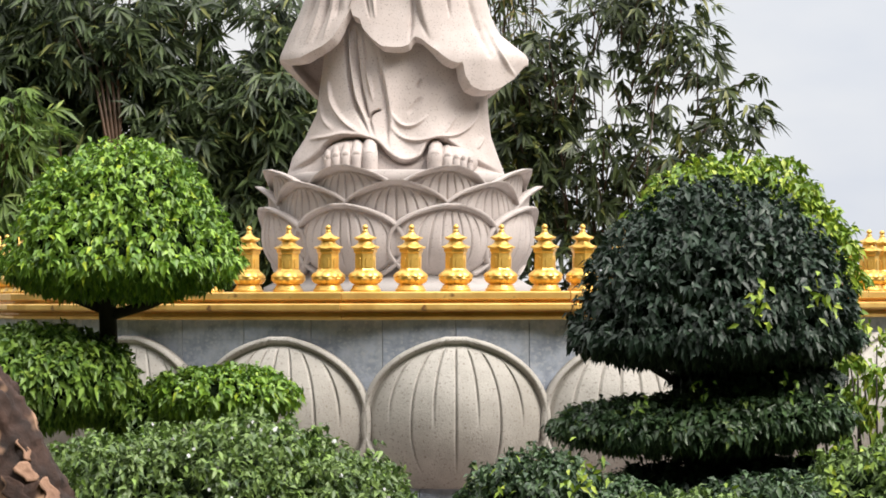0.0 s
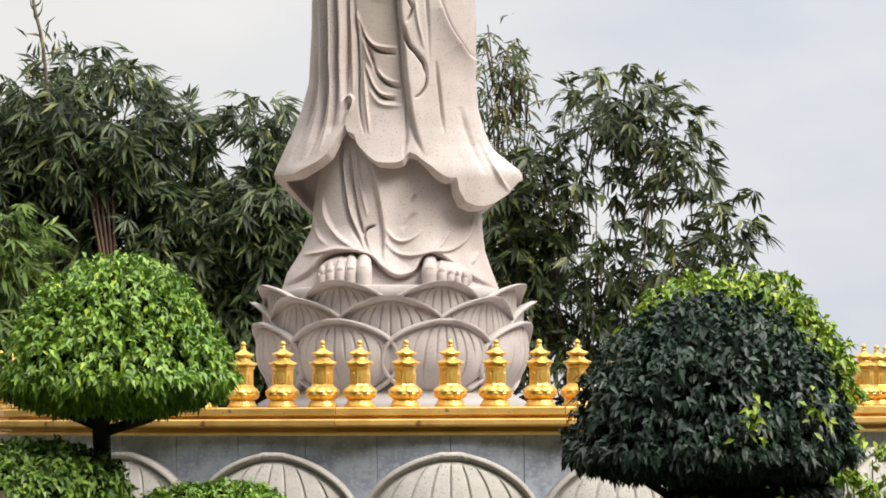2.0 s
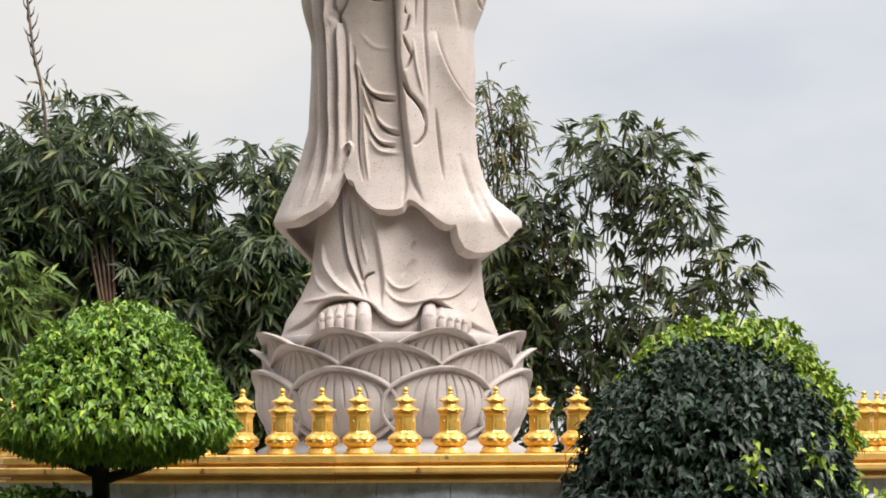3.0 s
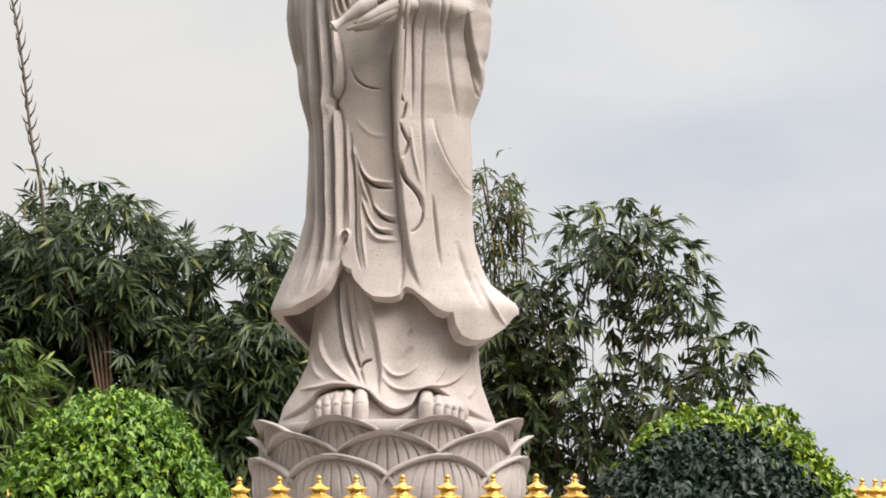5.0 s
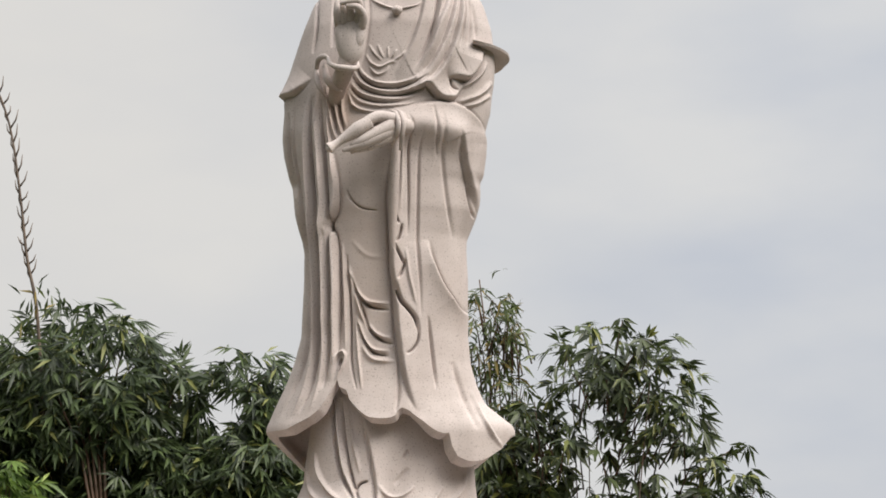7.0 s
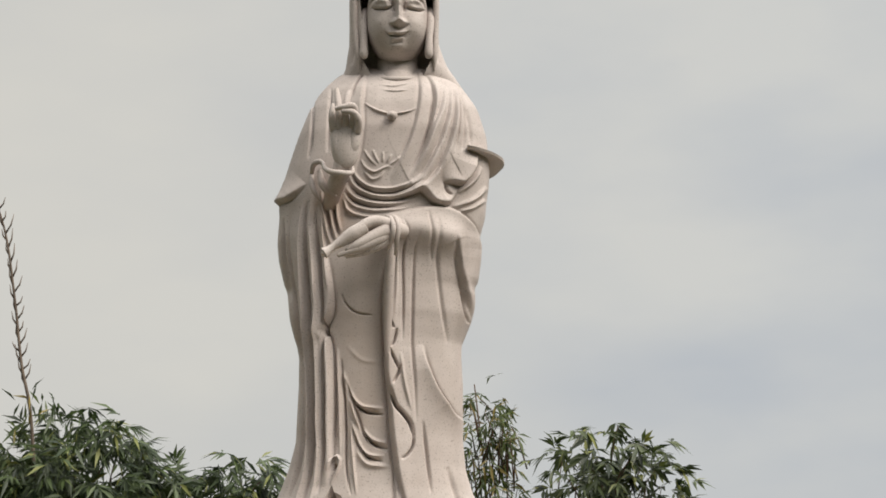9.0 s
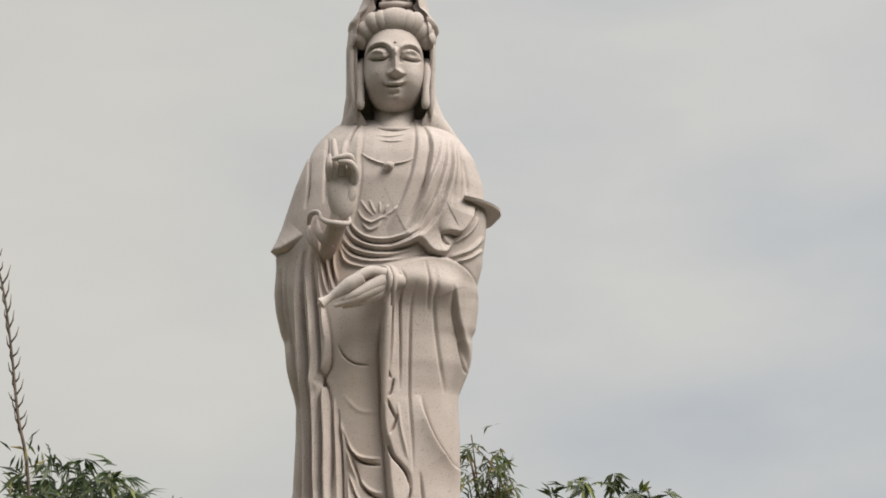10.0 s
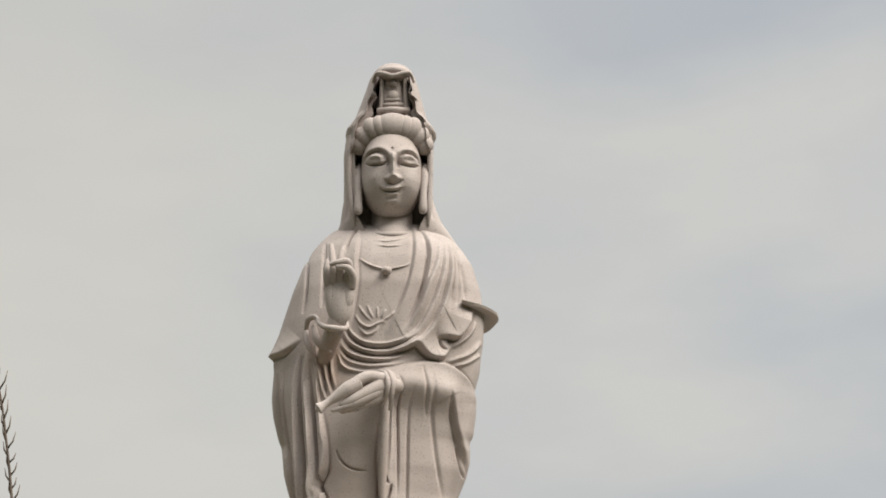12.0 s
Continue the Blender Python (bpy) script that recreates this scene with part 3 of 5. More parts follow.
def build_statue():
    """One carved stone figure in long robes."""
    robe_cuts, skirt_cuts = [], []

    def robe(kind, amp, width, *pts):
        robe_cuts.append((kind, amp, width, pts))

    def skirt(kind, amp, width, *pts):
        skirt_cuts.append((kind, amp, width, pts))

    # folds of the robe, from the chest down
    # neckline, necklace and shawl
    robe("S", 0.03, 0.06, (-0.215, 6.494), (-0.167, 6.658), (-0.119, 6.984), (-0.120, 7.197), (-0.103, 7.400), (-0.084, 7.616))
    robe("S", 0.034, 0.06, (0.341, 7.607), (0.364, 7.362), (0.343, 7.137), (0.294, 6.928), (0.221, 6.744), (0.107, 6.535))
    robe("G", 0.022, 0.01, (-0.083, 7.591), (-0.144, 7.497), (-0.190, 7.387), (-0.217, 7.272))
    robe("S", 0.055, 0.05, (0.380, 7.568), (0.447, 7.464), (0.479, 7.322), (0.477, 7.170), (0.442, 6.972), (0.383, 6.772), (0.305, 6.594))
    robe("S", 0.048, 0.05, (0.571, 7.393), (0.540, 7.190), (0.465, 6.973), (0.382, 6.747), (0.267, 6.545))
    robe("S", 0.05, 0.05, (0.620, 7.403), (0.601, 7.153), (0.546, 6.928), (0.463, 6.726), (0.347, 6.537), (0.200, 6.448))
    robe("S", 0.055, 0.06, (0.660, 7.415), (0.649, 7.104), (0.597, 6.842), (0.509, 6.630), (0.389, 6.480), (0.257, 6.400))
    robe("R", 0.016, 0.008, (-0.115, 7.219), (-0.034, 7.156), (0.052, 7.115), (0.128, 7.098), (0.205, 7.108), (0.281, 7.130), (0.348, 7.169))
    robe("R", 0.008, 0.008, (0.013, 7.399), (0.129, 7.376), (0.234, 7.396), (0.311, 7.426))
    robe("R", 0.008, 0.008, (0.052, 7.337), (0.157, 7.324), (0.263, 7.336))
    # knot and the gathers under it
    robe("R", 0.009, 0.009, (-0.110, 6.784), (-0.058, 6.703), (-0.001, 6.643))
    robe("R", 0.009, 0.009, (-0.034, 6.782), (-0.011, 6.717), (0.018, 6.662))
    robe("R", 0.009, 0.008, (0.051, 6.765), (0.051, 6.667))
    robe("R", 0.009, 0.008, (0.122, 6.740), (0.084, 6.666))
    robe("R", 0.009, 0.009, (0.198, 6.725), (0.155, 6.681), (0.098, 6.642))
    robe("R", 0.012, 0.01, (-0.139, 6.706), (-0.091, 6.626), (-0.016, 6.590), (0.079, 6.632), (0.126, 6.622))
    robe("R", 0.011, 0.01, (-0.110, 6.597), (-0.044, 6.527), (0.022, 6.545), (0.060, 6.603))
    robe("R", 0.017, 0.011, (-0.210, 6.680), (-0.177, 6.561), (-0.073, 6.469), (0.087, 6.443), (0.243, 6.477), (0.371, 6.567))
    robe("G", 0.015, 0.008, (-0.224, 6.641), (-0.177, 6.512), (-0.059, 6.425), (0.106, 6.409), (0.257, 6.444), (0.380, 6.519))
    robe("R", 0.017, 0.011, (-0.243, 6.578), (-0.177, 6.463), (-0.045, 6.391), (0.125, 6.375), (0.276, 6.410), (0.399, 6.490))
    robe("G", 0.015, 0.008, (-0.257, 6.525), (-0.177, 6.419), (-0.036, 6.357), (0.143, 6.346), (0.304, 6.386))
    robe("R", 0.016, 0.011, (-0.267, 6.471), (-0.186, 6.376), (-0.045, 6.323), (0.152, 6.312), (0.313, 6.357))
    robe("G", 0.014, 0.008, (-0.272, 6.428), (-0.186, 6.337), (-0.036, 6.289), (0.162, 6.288))
    robe("R", 0.015, 0.011, (-0.276, 6.389), (-0.187, 6.298), (-0.036, 6.254), (0.152, 6.258), (0.275, 6.289))
    robe("R", 0.014, 0.01, (-0.286, 6.302), (-0.186, 6.233), (-0.059, 6.200), (0.030, 6.214))
    # shawl edges over both arms
    robe("S", 0.05, 0.11, (-1.057, 6.300), (-0.875, 6.406), (-0.754, 6.403), (-0.675, 6.451), (-0.597, 6.519))
    robe("S", 0.075, 0.13, (0.153, 6.360), (0.294, 6.401), (0.365, 6.431), (0.426, 6.371), (0.473, 6.329), (0.539, 6.313), (0.605, 6.337), (0.649, 6.404), (0.673, 6.450))
    robe("S", 0.075, 0.12, (0.541, 6.507), (0.627, 6.512), (0.698, 6.500), (0.751, 6.540), (0.800, 6.619), (0.835, 6.703), (0.861, 6.780))
    robe("G", 0.012, 0.01, (0.493, 7.311), (0.452, 7.035), (0.383, 6.807))
    robe("G", 0.012, 0.01, (0.699, 7.418), (0.681, 7.000), (0.639, 6.771))
    robe("G", 0.018, 0.012, (0.570, 6.508), (0.578, 6.442), (0.625, 6.397))
    robe("R", 0.024, 0.016, (0.673, 6.430), (0.799, 6.542), (0.879, 6.685))
    robe("R", 0.022, 0.016, (0.633, 6.301), (0.807, 6.391), (0.927, 6.535))
    robe("R", 0.018, 0.014, (0.671, 6.266), (0.796, 6.317), (0.916, 6.424))
    robe("G", 0.016, 0.012, (-0.555, 7.345), (-0.554, 6.981), (-0.580, 6.745))
    robe("G", 0.014, 0.014, (-0.396, 7.413), (-0.403, 7.062), (-0.416, 6.780))
    robe("G", 0.01, 0.016, (0.756, 7.176), (0.786, 6.965), (0.784, 6.834))
    robe("G", 0.012, 0.016, (0.717, 7.349), (0.739, 7.008), (0.706, 6.778))
    # sleeve over the lowered forearm
    robe("S", 0.035, 0.2, (0.881, 6.000), (0.850, 6.114), (0.781, 6.198), (0.658, 6.275), (0.516, 6.307), (0.308, 6.269), (0.139, 6.212))
    robe("R", 0.065, 0.14, (0.166, 6.076), (0.321, 6.089), (0.579, 6.035))
    robe("R", 0.018, 0.01, (0.064, 6.212), (0.120, 6.163), (0.138, 6.066), (0.109, 5.962))
    robe("R", 0.014, 0.01, (0.101, 6.222), (0.167, 6.163), (0.176, 6.066), (0.156, 5.971))
    robe("G", 0.015, 0.01, (0.214, 6.169), (0.241, 6.072), (0.212, 5.896), (0.209, 5.480), (0.193, 5.152))
    robe("R", 0.012, 0.012, (0.167, 6.119), (0.165, 5.896), (0.154, 5.573), (0.134, 5.315))
    robe("G", 0.013, 0.012, (0.335, 6.074), (0.306, 5.908), (0.289, 5.529), (0.277, 5.106), (0.293, 4.775), (0.301, 4.493))
    robe("G", 0.01, 0.012, (0.416, 6.258), (0.429, 6.054), (0.446, 5.818))
    robe("G", 0.011, 0.016, (0.487, 6.213), (0.489, 5.906), (0.528, 5.493), (0.577, 5.151))
    robe("S", 0.06, 0.08, (0.622, 6.058), (0.654, 5.872), (0.700, 5.658), (0.747, 5.516), (0.788, 5.404))
    robe("G", 0.02, 0.012, (0.700, 5.610), (0.727, 5.472), (0.756, 5.358))
    # folds under the raised arm
    robe("R", 0.02, 0.011, (-0.470, 6.457), (-0.451, 6.310), (-0.407, 6.060), (-0.370, 5.954))
    robe("R", 0.018, 0.01, (-0.408, 6.403), (-0.379, 6.205), (-0.341, 6.009))
    robe("R", 0.018, 0.01, (-0.332, 6.448), (-0.332, 6.253), (-0.303, 6.079))
    robe("G", 0.018, 0.009, (-0.437, 6.454), (-0.412, 6.233), (-0.370, 6.011))
    robe("G", 0.018, 0.009, (-0.360, 6.400), (-0.351, 6.204), (-0.317, 6.032))
    robe("R", 0.014, 0.01, (-0.285, 6.372), (-0.228, 6.248), (-0.124, 6.195))
    # side drape
    robe("S", 0.1, 0.12, (-0.417, 3.953), (-0.386, 4.142), (-0.364, 4.492), (-0.359, 4.785), (-0.373, 5.023), (-0.396, 5.185), (-0.439, 5.263), (-0.376, 5.389), (-0.366, 5.538), (-0.390, 5.729), (-0.417, 5.881))
    robe("R", 0.03, 0.013, (-0.619, 6.399), (-0.652, 6.157), (-0.652, 5.894), (-0.620, 5.563), (-0.588, 5.280), (-0.565, 5.020), (-0.555, 4.708), (-0.559, 4.376), (-0.594, 4.113), (-0.675, 3.852), (-0.757, 3.679))
    robe("G", 0.04, 0.014, (-0.585, 6.371), (-0.608, 6.151), (-0.604, 5.888), (-0.572, 5.556), (-0.540, 5.273), (-0.521, 5.013), (-0.516, 4.703), (-0.520, 4.362), (-0.551, 4.109), (-0.618, 3.857), (-0.695, 3.694))
    robe("R", 0.032, 0.013, (-0.547, 6.425), (-0.565, 6.196), (-0.551, 5.977), (-0.518, 5.692), (-0.490, 5.453), (-0.477, 5.220), (-0.468, 4.983), (-0.463, 4.650), (-0.467, 4.338), (-0.494, 4.105), (-0.547, 3.882), (-0.601, 3.726))
    robe("G", 0.04, 0.014, (-0.513, 6.339), (-0.512, 6.141), (-0.493, 5.915), (-0.461, 5.639), (-0.433, 5.393), (-0.425, 5.168), (-0.421, 4.932), (-0.416, 4.599), (-0.425, 4.316), (-0.451, 4.102), (-0.501, 3.889))
    robe("G", 0.03, 0.018, (-0.737, 6.298), (-0.755, 6.077), (-0.746, 5.864), (-0.700, 5.556), (-0.663, 5.296), (-0.626, 5.035), (-0.609, 4.718), (-0.618, 4.408), (-0.657, 4.145), (-0.748, 3.884), (-0.839, 3.683))
    robe("R", 0.022, 0.012, (-0.465, 6.261), (-0.445, 6.016), (-0.413, 5.730), (-0.390, 5.587))
    robe("G", 0.024, 0.014, (-0.798, 6.267), (-0.801, 6.019), (-0.779, 5.784), (-0.732, 5.544))
    # middle panel: swags and the curl of its edge
    robe("R", 0.02, 0.01, (-0.335, 5.115), (-0.317, 4.782), (-0.307, 4.475), (-0.312, 4.215))
    robe("G", 0.022, 0.009, (-0.302, 5.018), (-0.279, 4.733), (-0.265, 4.450), (-0.260, 4.118), (-0.222, 3.880))
    robe("R", 0.018, 0.01, (-0.223, 4.495), (-0.205, 4.211), (-0.176, 3.879))
    robe("R", 0.024, 0.009, (-0.409, 4.095), (-0.372, 4.184), (-0.330, 4.206), (-0.307, 4.163), (-0.325, 4.092), (-0.362, 4.027), (-0.390, 3.971))
    robe("G", 0.022, 0.01, (-0.362, 4.084), (-0.344, 4.150))
    robe("R", 0.022, 0.014, (-0.288, 4.923), (-0.232, 4.741), (-0.130, 4.619), (0.056, 4.593))
    robe("G", 0.026, 0.011, (-0.270, 4.846), (-0.204, 4.673), (-0.102, 4.572), (0.056, 4.542))
    robe("R", 0.024, 0.014, (-0.232, 4.684), (-0.153, 4.469), (-0.047, 4.340), (0.092, 4.302))
    robe("G", 0.028, 0.012, (-0.195, 4.635), (-0.121, 4.408), (-0.019, 4.293), (0.091, 4.255))
    robe("R", 0.022, 0.012, (-0.214, 4.504), (-0.163, 4.324), (-0.084, 4.218), (0.054, 4.198))
    robe("G", 0.024, 0.01, (-0.205, 4.429), (-0.154, 4.286), (-0.075, 4.190), (0.045, 4.156))
    robe("R", 0.016, 0.016, (-0.177, 4.248), (-0.084, 4.134), (0.091, 4.113))
    robe("G", 0.012, 0.008, (-0.300, 5.558), (-0.258, 5.467), (-0.174, 5.398), (-0.043, 5.372))
    robe("R", 0.004, 0.018, (-0.260, 5.134), (-0.129, 5.002), (0.039, 4.985))
    # edge of the wide front drape and its ribbon
    robe("S", 0.1, 0.16, (0.081, 5.895), (0.056, 5.573), (0.050, 5.422), (0.063, 5.103), (0.062, 4.914), (0.084, 4.725), (0.097, 4.490), (0.119, 4.255), (0.151, 4.057), (0.201, 3.867), (0.273, 3.695))
    robe("G", 0.026, 0.009, (0.060, 5.431), (0.092, 5.339), (0.129, 5.250))
    robe("G", 0.022, 0.009, (0.152, 5.255), (0.123, 5.132), (0.086, 5.098))
    robe("G", 0.026, 0.01, (0.072, 5.103), (0.123, 5.009), (0.169, 4.905))
    robe("G", 0.02, 0.009, (0.183, 4.953), (0.150, 4.858), (0.117, 4.791))
    robe("G", 0.045, 0.014, (0.089, 4.772), (0.130, 4.622), (0.195, 4.547), (0.254, 4.468), (0.281, 4.361))
    robe("G", 0.024, 0.009, (0.282, 4.398), (0.276, 4.290), (0.230, 4.209), (0.174, 4.170))
    robe("R", 0.016, 0.012, (0.179, 5.057), (0.205, 4.821), (0.260, 4.586))
    robe("S", 0.065, 0.1, (0.722, 4.545), (0.633, 4.574), (0.521, 4.711), (0.452, 4.839), (0.393, 5.006), (0.370, 5.134))
    robe("G", 0.016, 0.012, (0.357, 4.494), (0.392, 4.213), (0.431, 3.881))
    robe("R", 0.022, 0.014, (0.710, 3.899), (0.789, 3.691), (0.897, 3.503), (0.973, 3.419))
    robe("G", 0.016, 0.022, (0.563, 4.128), (0.653, 3.844), (0.767, 3.551))
    robe("G", 0.014, 0.014, (0.128, 4.114), (0.127, 3.876), (0.100, 3.686))
    # folds of the skirt under it
    skirt("G", 0.026, 0.012, (-0.423, 3.927), (-0.412, 3.583), (-0.364, 3.252), (-0.270, 3.043), (-0.200, 2.901))
    skirt("R", 0.024, 0.012, (-0.385, 3.867), (-0.369, 3.557), (-0.322, 3.251), (-0.238, 3.033))
    skirt("G", 0.026, 0.012, (-0.347, 3.836), (-0.327, 3.532), (-0.280, 3.249), (-0.214, 3.023), (-0.168, 2.900))
    skirt("R", 0.018, 0.012, (-0.295, 3.786), (-0.248, 3.482), (-0.192, 3.201))
    skirt("S", 0.045, 0.07, (-0.178, 3.692), (-0.122, 3.442), (-0.086, 3.245), (-0.063, 3.058), (-0.067, 2.881), (-0.034, 2.777))
    skirt("R", 0.026, 0.014, (-0.574, 3.397), (-0.529, 3.213), (-0.433, 3.067), (-0.311, 2.969), (-0.209, 2.915))
    skirt("R", 0.02, 0.014, (-0.718, 2.911), (-0.535, 2.924), (-0.385, 2.947), (-0.237, 2.925))
    skirt("R", 0.014, 0.014, (-0.651, 3.278), (-0.595, 3.075), (-0.503, 2.975))
    skirt("G", 0.03, 0.009, (-0.224, 3.051), (-0.196, 3.112), (-0.127, 3.139))
    skirt("R", 0.018, 0.014, (-0.049, 3.115), (0.029, 3.020), (0.130, 3.011), (0.250, 3.095))
    skirt("R", 0.026, 0.014, (-0.058, 3.012), (0.029, 2.918), (0.148, 2.885), (0.304, 2.913), (0.451, 2.934), (0.562, 2.999), (0.638, 3.092), (0.672, 3.222))
    skirt("R", 0.018, 0.014, (0.267, 2.908), (0.373, 2.966), (0.475, 3.099))
    skirt("R", 0.018, 0.012, (0.635, 2.822), (0.702, 2.931))
    skirt("G", 0.01, 0.012, (0.158, 3.314), (0.200, 3.394))
    skirt("G", 0.008, 0.02, (0.084, 3.104), (0.204, 3.244))
    skirt("S", 0.1, 0.09, (-0.888, 2.655), (-0.710, 2.722), (-0.616, 2.789), (-0.547, 2.857), (-0.455, 2.902), (-0.338, 2.913), (-0.223, 2.896), (-0.154, 2.863), (-0.085, 2.787), (-0.016, 2.730), (0.053, 2.707), (0.121, 2.716), (0.189, 2.754), (0.235, 2.843), (0.281, 2.890), (0.350, 2.886), (0.441, 2.831), (0.533, 2.767), (0.671, 2.695), (0.859, 2.626))
    hem_x = [-1.2, -1.0, -0.953, -0.875, -0.792, -0.706, -0.613, -0.53, -0.475, -0.429, -0.411, -0.373, -0.289, -0.243, -0.173, -0.113, -0.012, 0.061, 0.116, 0.162, 0.207, 0.253, 0.294, 0.353, 0.422, 0.481, 0.523, 0.559, 0.627, 0.719, 0.812, 0.883, 0.935, 0.969, 1.03, 1.12, 1.2]
    hem_z = [3.62, 3.6, 3.575, 3.566, 3.572, 3.614, 3.662, 3.726, 3.809, 3.923, 3.98, 3.911, 3.88, 3.793, 3.702, 3.648, 3.637, 3.642, 3.661, 3.704, 3.728, 3.71, 3.642, 3.575, 3.529, 3.511, 3.521, 3.416, 3.326, 3.292, 3.297, 3.329, 3.374, 3.401, 3.52, 3.58, 3.6]
    all_verts, all_faces, count = [], [], [0]

    def take(verts, faces):
        all_verts.append(np.asarray(verts, float))
        all_faces.append(np.asarray(faces) + count[0])
        count[0] += len(verts)

    take(*draped([
        (3.2, -0.97, 1, 0.68), (3.55, -0.985, 1.088, 0.66), (3.61, -0.983, 1.08, 0.64), (3.67, -0.955, 1, 0.61), (3.8, -0.9, 0.84, 0.57), (3.95, -0.828, 0.775, 0.53), (4.135, -0.755, 0.722, 0.5), (4.37, -0.688, 0.702, 0.48), (4.85, -0.662, 0.706, 0.47), (5.08, -0.662, 0.695, 0.47), (5.19, -0.679, 0.698, 0.47), (5.36, -0.73, 0.77, 0.48), (5.42, -0.745, 0.793, 0.49), (5.66, -0.772, 0.792, 0.5), (5.73, -0.8, 0.842, 0.5), (5.92, -0.843, 0.872, 0.51), (6.06, -0.856, 0.882, 0.52), (6.12, -0.854, 0.862, 0.52), (6.3, -0.84, 0.913, 0.5), (6.43, -0.848, 0.925, 0.5), (6.55, -0.815, 0.945, 0.5), (6.72, -0.772, 0.957, 0.5), (7, -0.682, 0.93, 0.49), (7.23, -0.592, 0.86, 0.43), (7.38, -0.505, 0.767, 0.36), (7.47, -0.43, 0.68, 0.27), (7.53, -0.37, 0.615, 0.2), (7.58, -0.31, 0.56, 0.13), (7.61, -0.22, 0.49, 0.06)],
        hem=lambda x: np.interp(x, hem_x, hem_z), strokes=robe_cuts, levels=720, front=460, lining=True))
    take(*draped([
        (2.62, -0.93, 0.89, 0.66), (2.68, -0.905, 0.865, 0.64), (2.77, -0.875, 0.83, 0.60), (2.95, -0.76, 0.77, 0.54), (3.14, -0.675, 0.75, 0.50), (3.33, -0.655, 0.74, 0.48), (3.7, -0.60, 0.68, 0.44), (4.2, -0.52, 0.60, 0.36)],
        strokes=skirt_cuts, levels=260, front=360))

    def ball(x, y, z, rx, ry, rz, turn=0.0, lean=0.0):
        m = np.array(pose(0, 0, 0, lean, turn, 0).to_3x3())
        a, b = np.meshgrid(np.linspace(0, 2 * np.pi, 24, endpoint=False), np.linspace(-1.56, 1.56, 15))
        v = np.stack([rx * np.cos(a) * np.cos(b), ry * np.sin(a) * np.cos(b), rz * np.sin(b)], -1).reshape(-1, 3)
        take(v @ m.T + np.array([x, y, z]), grid_faces(24, 15, True))

    def roll(points, radii, sides=12):
        c = smooth_curve(points, 4)
        rr = np.interp(np.linspace(0, 1, len(c)), np.linspace(0, 1, len(radii)), radii)
        d = unit(np.gradient(c, axis=0))
        a = unit(np.cross(d, np.array([0.3, 1, 0.2])))
        b = np.cross(d, a)
        c = np.concatenate([c[:1] - d[:1] * rr[0] * 0.55, c, c[-1:] + d[-1:] * rr[-1] * 0.55])
        a, b, rr = np.concatenate([a[:1], a, a[-1:]]), np.concatenate([b[:1], b, b[-1:]]), np.concatenate([[0.001], rr, [0.001]])
        t = np.linspace(0, 2 * np.pi, sides, endpoint=False)
        v = c[:, None] + rr[:, None, None] * (a[:, None] * np.cos(t)[None, :, None] + b[:, None] * np.sin(t)[None, :, None])
        take(v.reshape(-1, 3), grid_faces(sides, len(c), True))

    # feet with toes under the hem
    for toes in (((-0.552, 0.030, 2.775), (-0.487, 0.036, 2.812), (-0.408, 0.039, 2.836), (-0.322, 0.043, 2.850), (-0.215, 0.058, 2.850)), ((0.310, 0.058, 2.832), (0.408, 0.043, 2.800), (0.478, 0.035, 2.768), (0.536, 0.030, 2.740), (0.586, 0.026, 2.715))):
        for x, r, up in toes:
            low = 2.65 + 0.35 * (up - 2.65)
            roll([(x, -0.46, up + 0.030), (x, -0.57, up + 0.002), (x, -0.655, up - 0.045), (x, -0.70, up - 0.075), (x, -0.735, low + 0.02), (x, -0.74, 2.635)], [r * 0.9, r * 1.0, r * 0.98, r * 1.1, r * 1.12, r * 1.08], 14)
            ball(x, -0.735 - r * 0.72, low + 0.048, r * 0.62, 0.012, 0.026, 0, 8)
    ball(-0.36, -0.45, 2.74, 0.25, 0.24, 0.16)
    ball(0.42, -0.45, 2.71, 0.24, 0.24, 0.15)
    # veil over the head, open at the front
    rows = [(7.40, -0.40, 0.76, 0.16), (7.47, -0.35, 0.71, 0.20), (7.54, -0.31, 0.665, 0.23), (7.625, -0.276, 0.605, 0.26), (7.73, -0.262, 0.563, 0.28), (7.83, -0.247, 0.535, 0.30), (7.98, -0.244, 0.524, 0.30), (8.24, -0.244, 0.534, 0.31), (8.40, -0.225, 0.545, 0.31), (8.46, -0.20, 0.54, 0.30), (8.52, -0.165, 0.50, 0.28), (8.66, -0.115, 0.465, 0.27), (8.82, -0.055, 0.425, 0.26), (8.93, -0.02, 0.395, 0.25), (9.0, 0.02, 0.365, 0.24), (9.045, 0.06, 0.32, 0.20), (9.075, 0.12, 0.25, 0.12), (9.085, 0.17, 0.20, 0.04)]
    V, F = draped(rows, levels=150, front=150, back=60, strokes=[("G", 0.02, 0.02, ((-0.20, 8.2), (-0.21, 7.9), (-0.22, 7.62))), ("G", 0.02, 0.02, ((0.50, 8.2), (0.50, 7.9), (0.53, 7.62))), ("R", 0.03, 0.03, ((-0.22, 8.40), (-0.14, 8.48), (-0.05, 8.60))), ("R", 0.03, 0.03, ((0.56, 8.36), (0.47, 8.48), (0.40, 8.58)))])
    mid = np.interp(V[:, 2], [7.5, 8.0, 8.5, 9.0], [0.17, 0.17, 0.18, 0.195])
    gape = np.interp(V[:, 2], [7.40, 7.55, 7.66, 8.20, 8.36, 8.50, 8.60, 8.86, 8.93, 8.95], [0.20, 0.24, 0.29, 0.31, 0.29, 0.20, 0.165, 0.145, 0.12, 0.0])
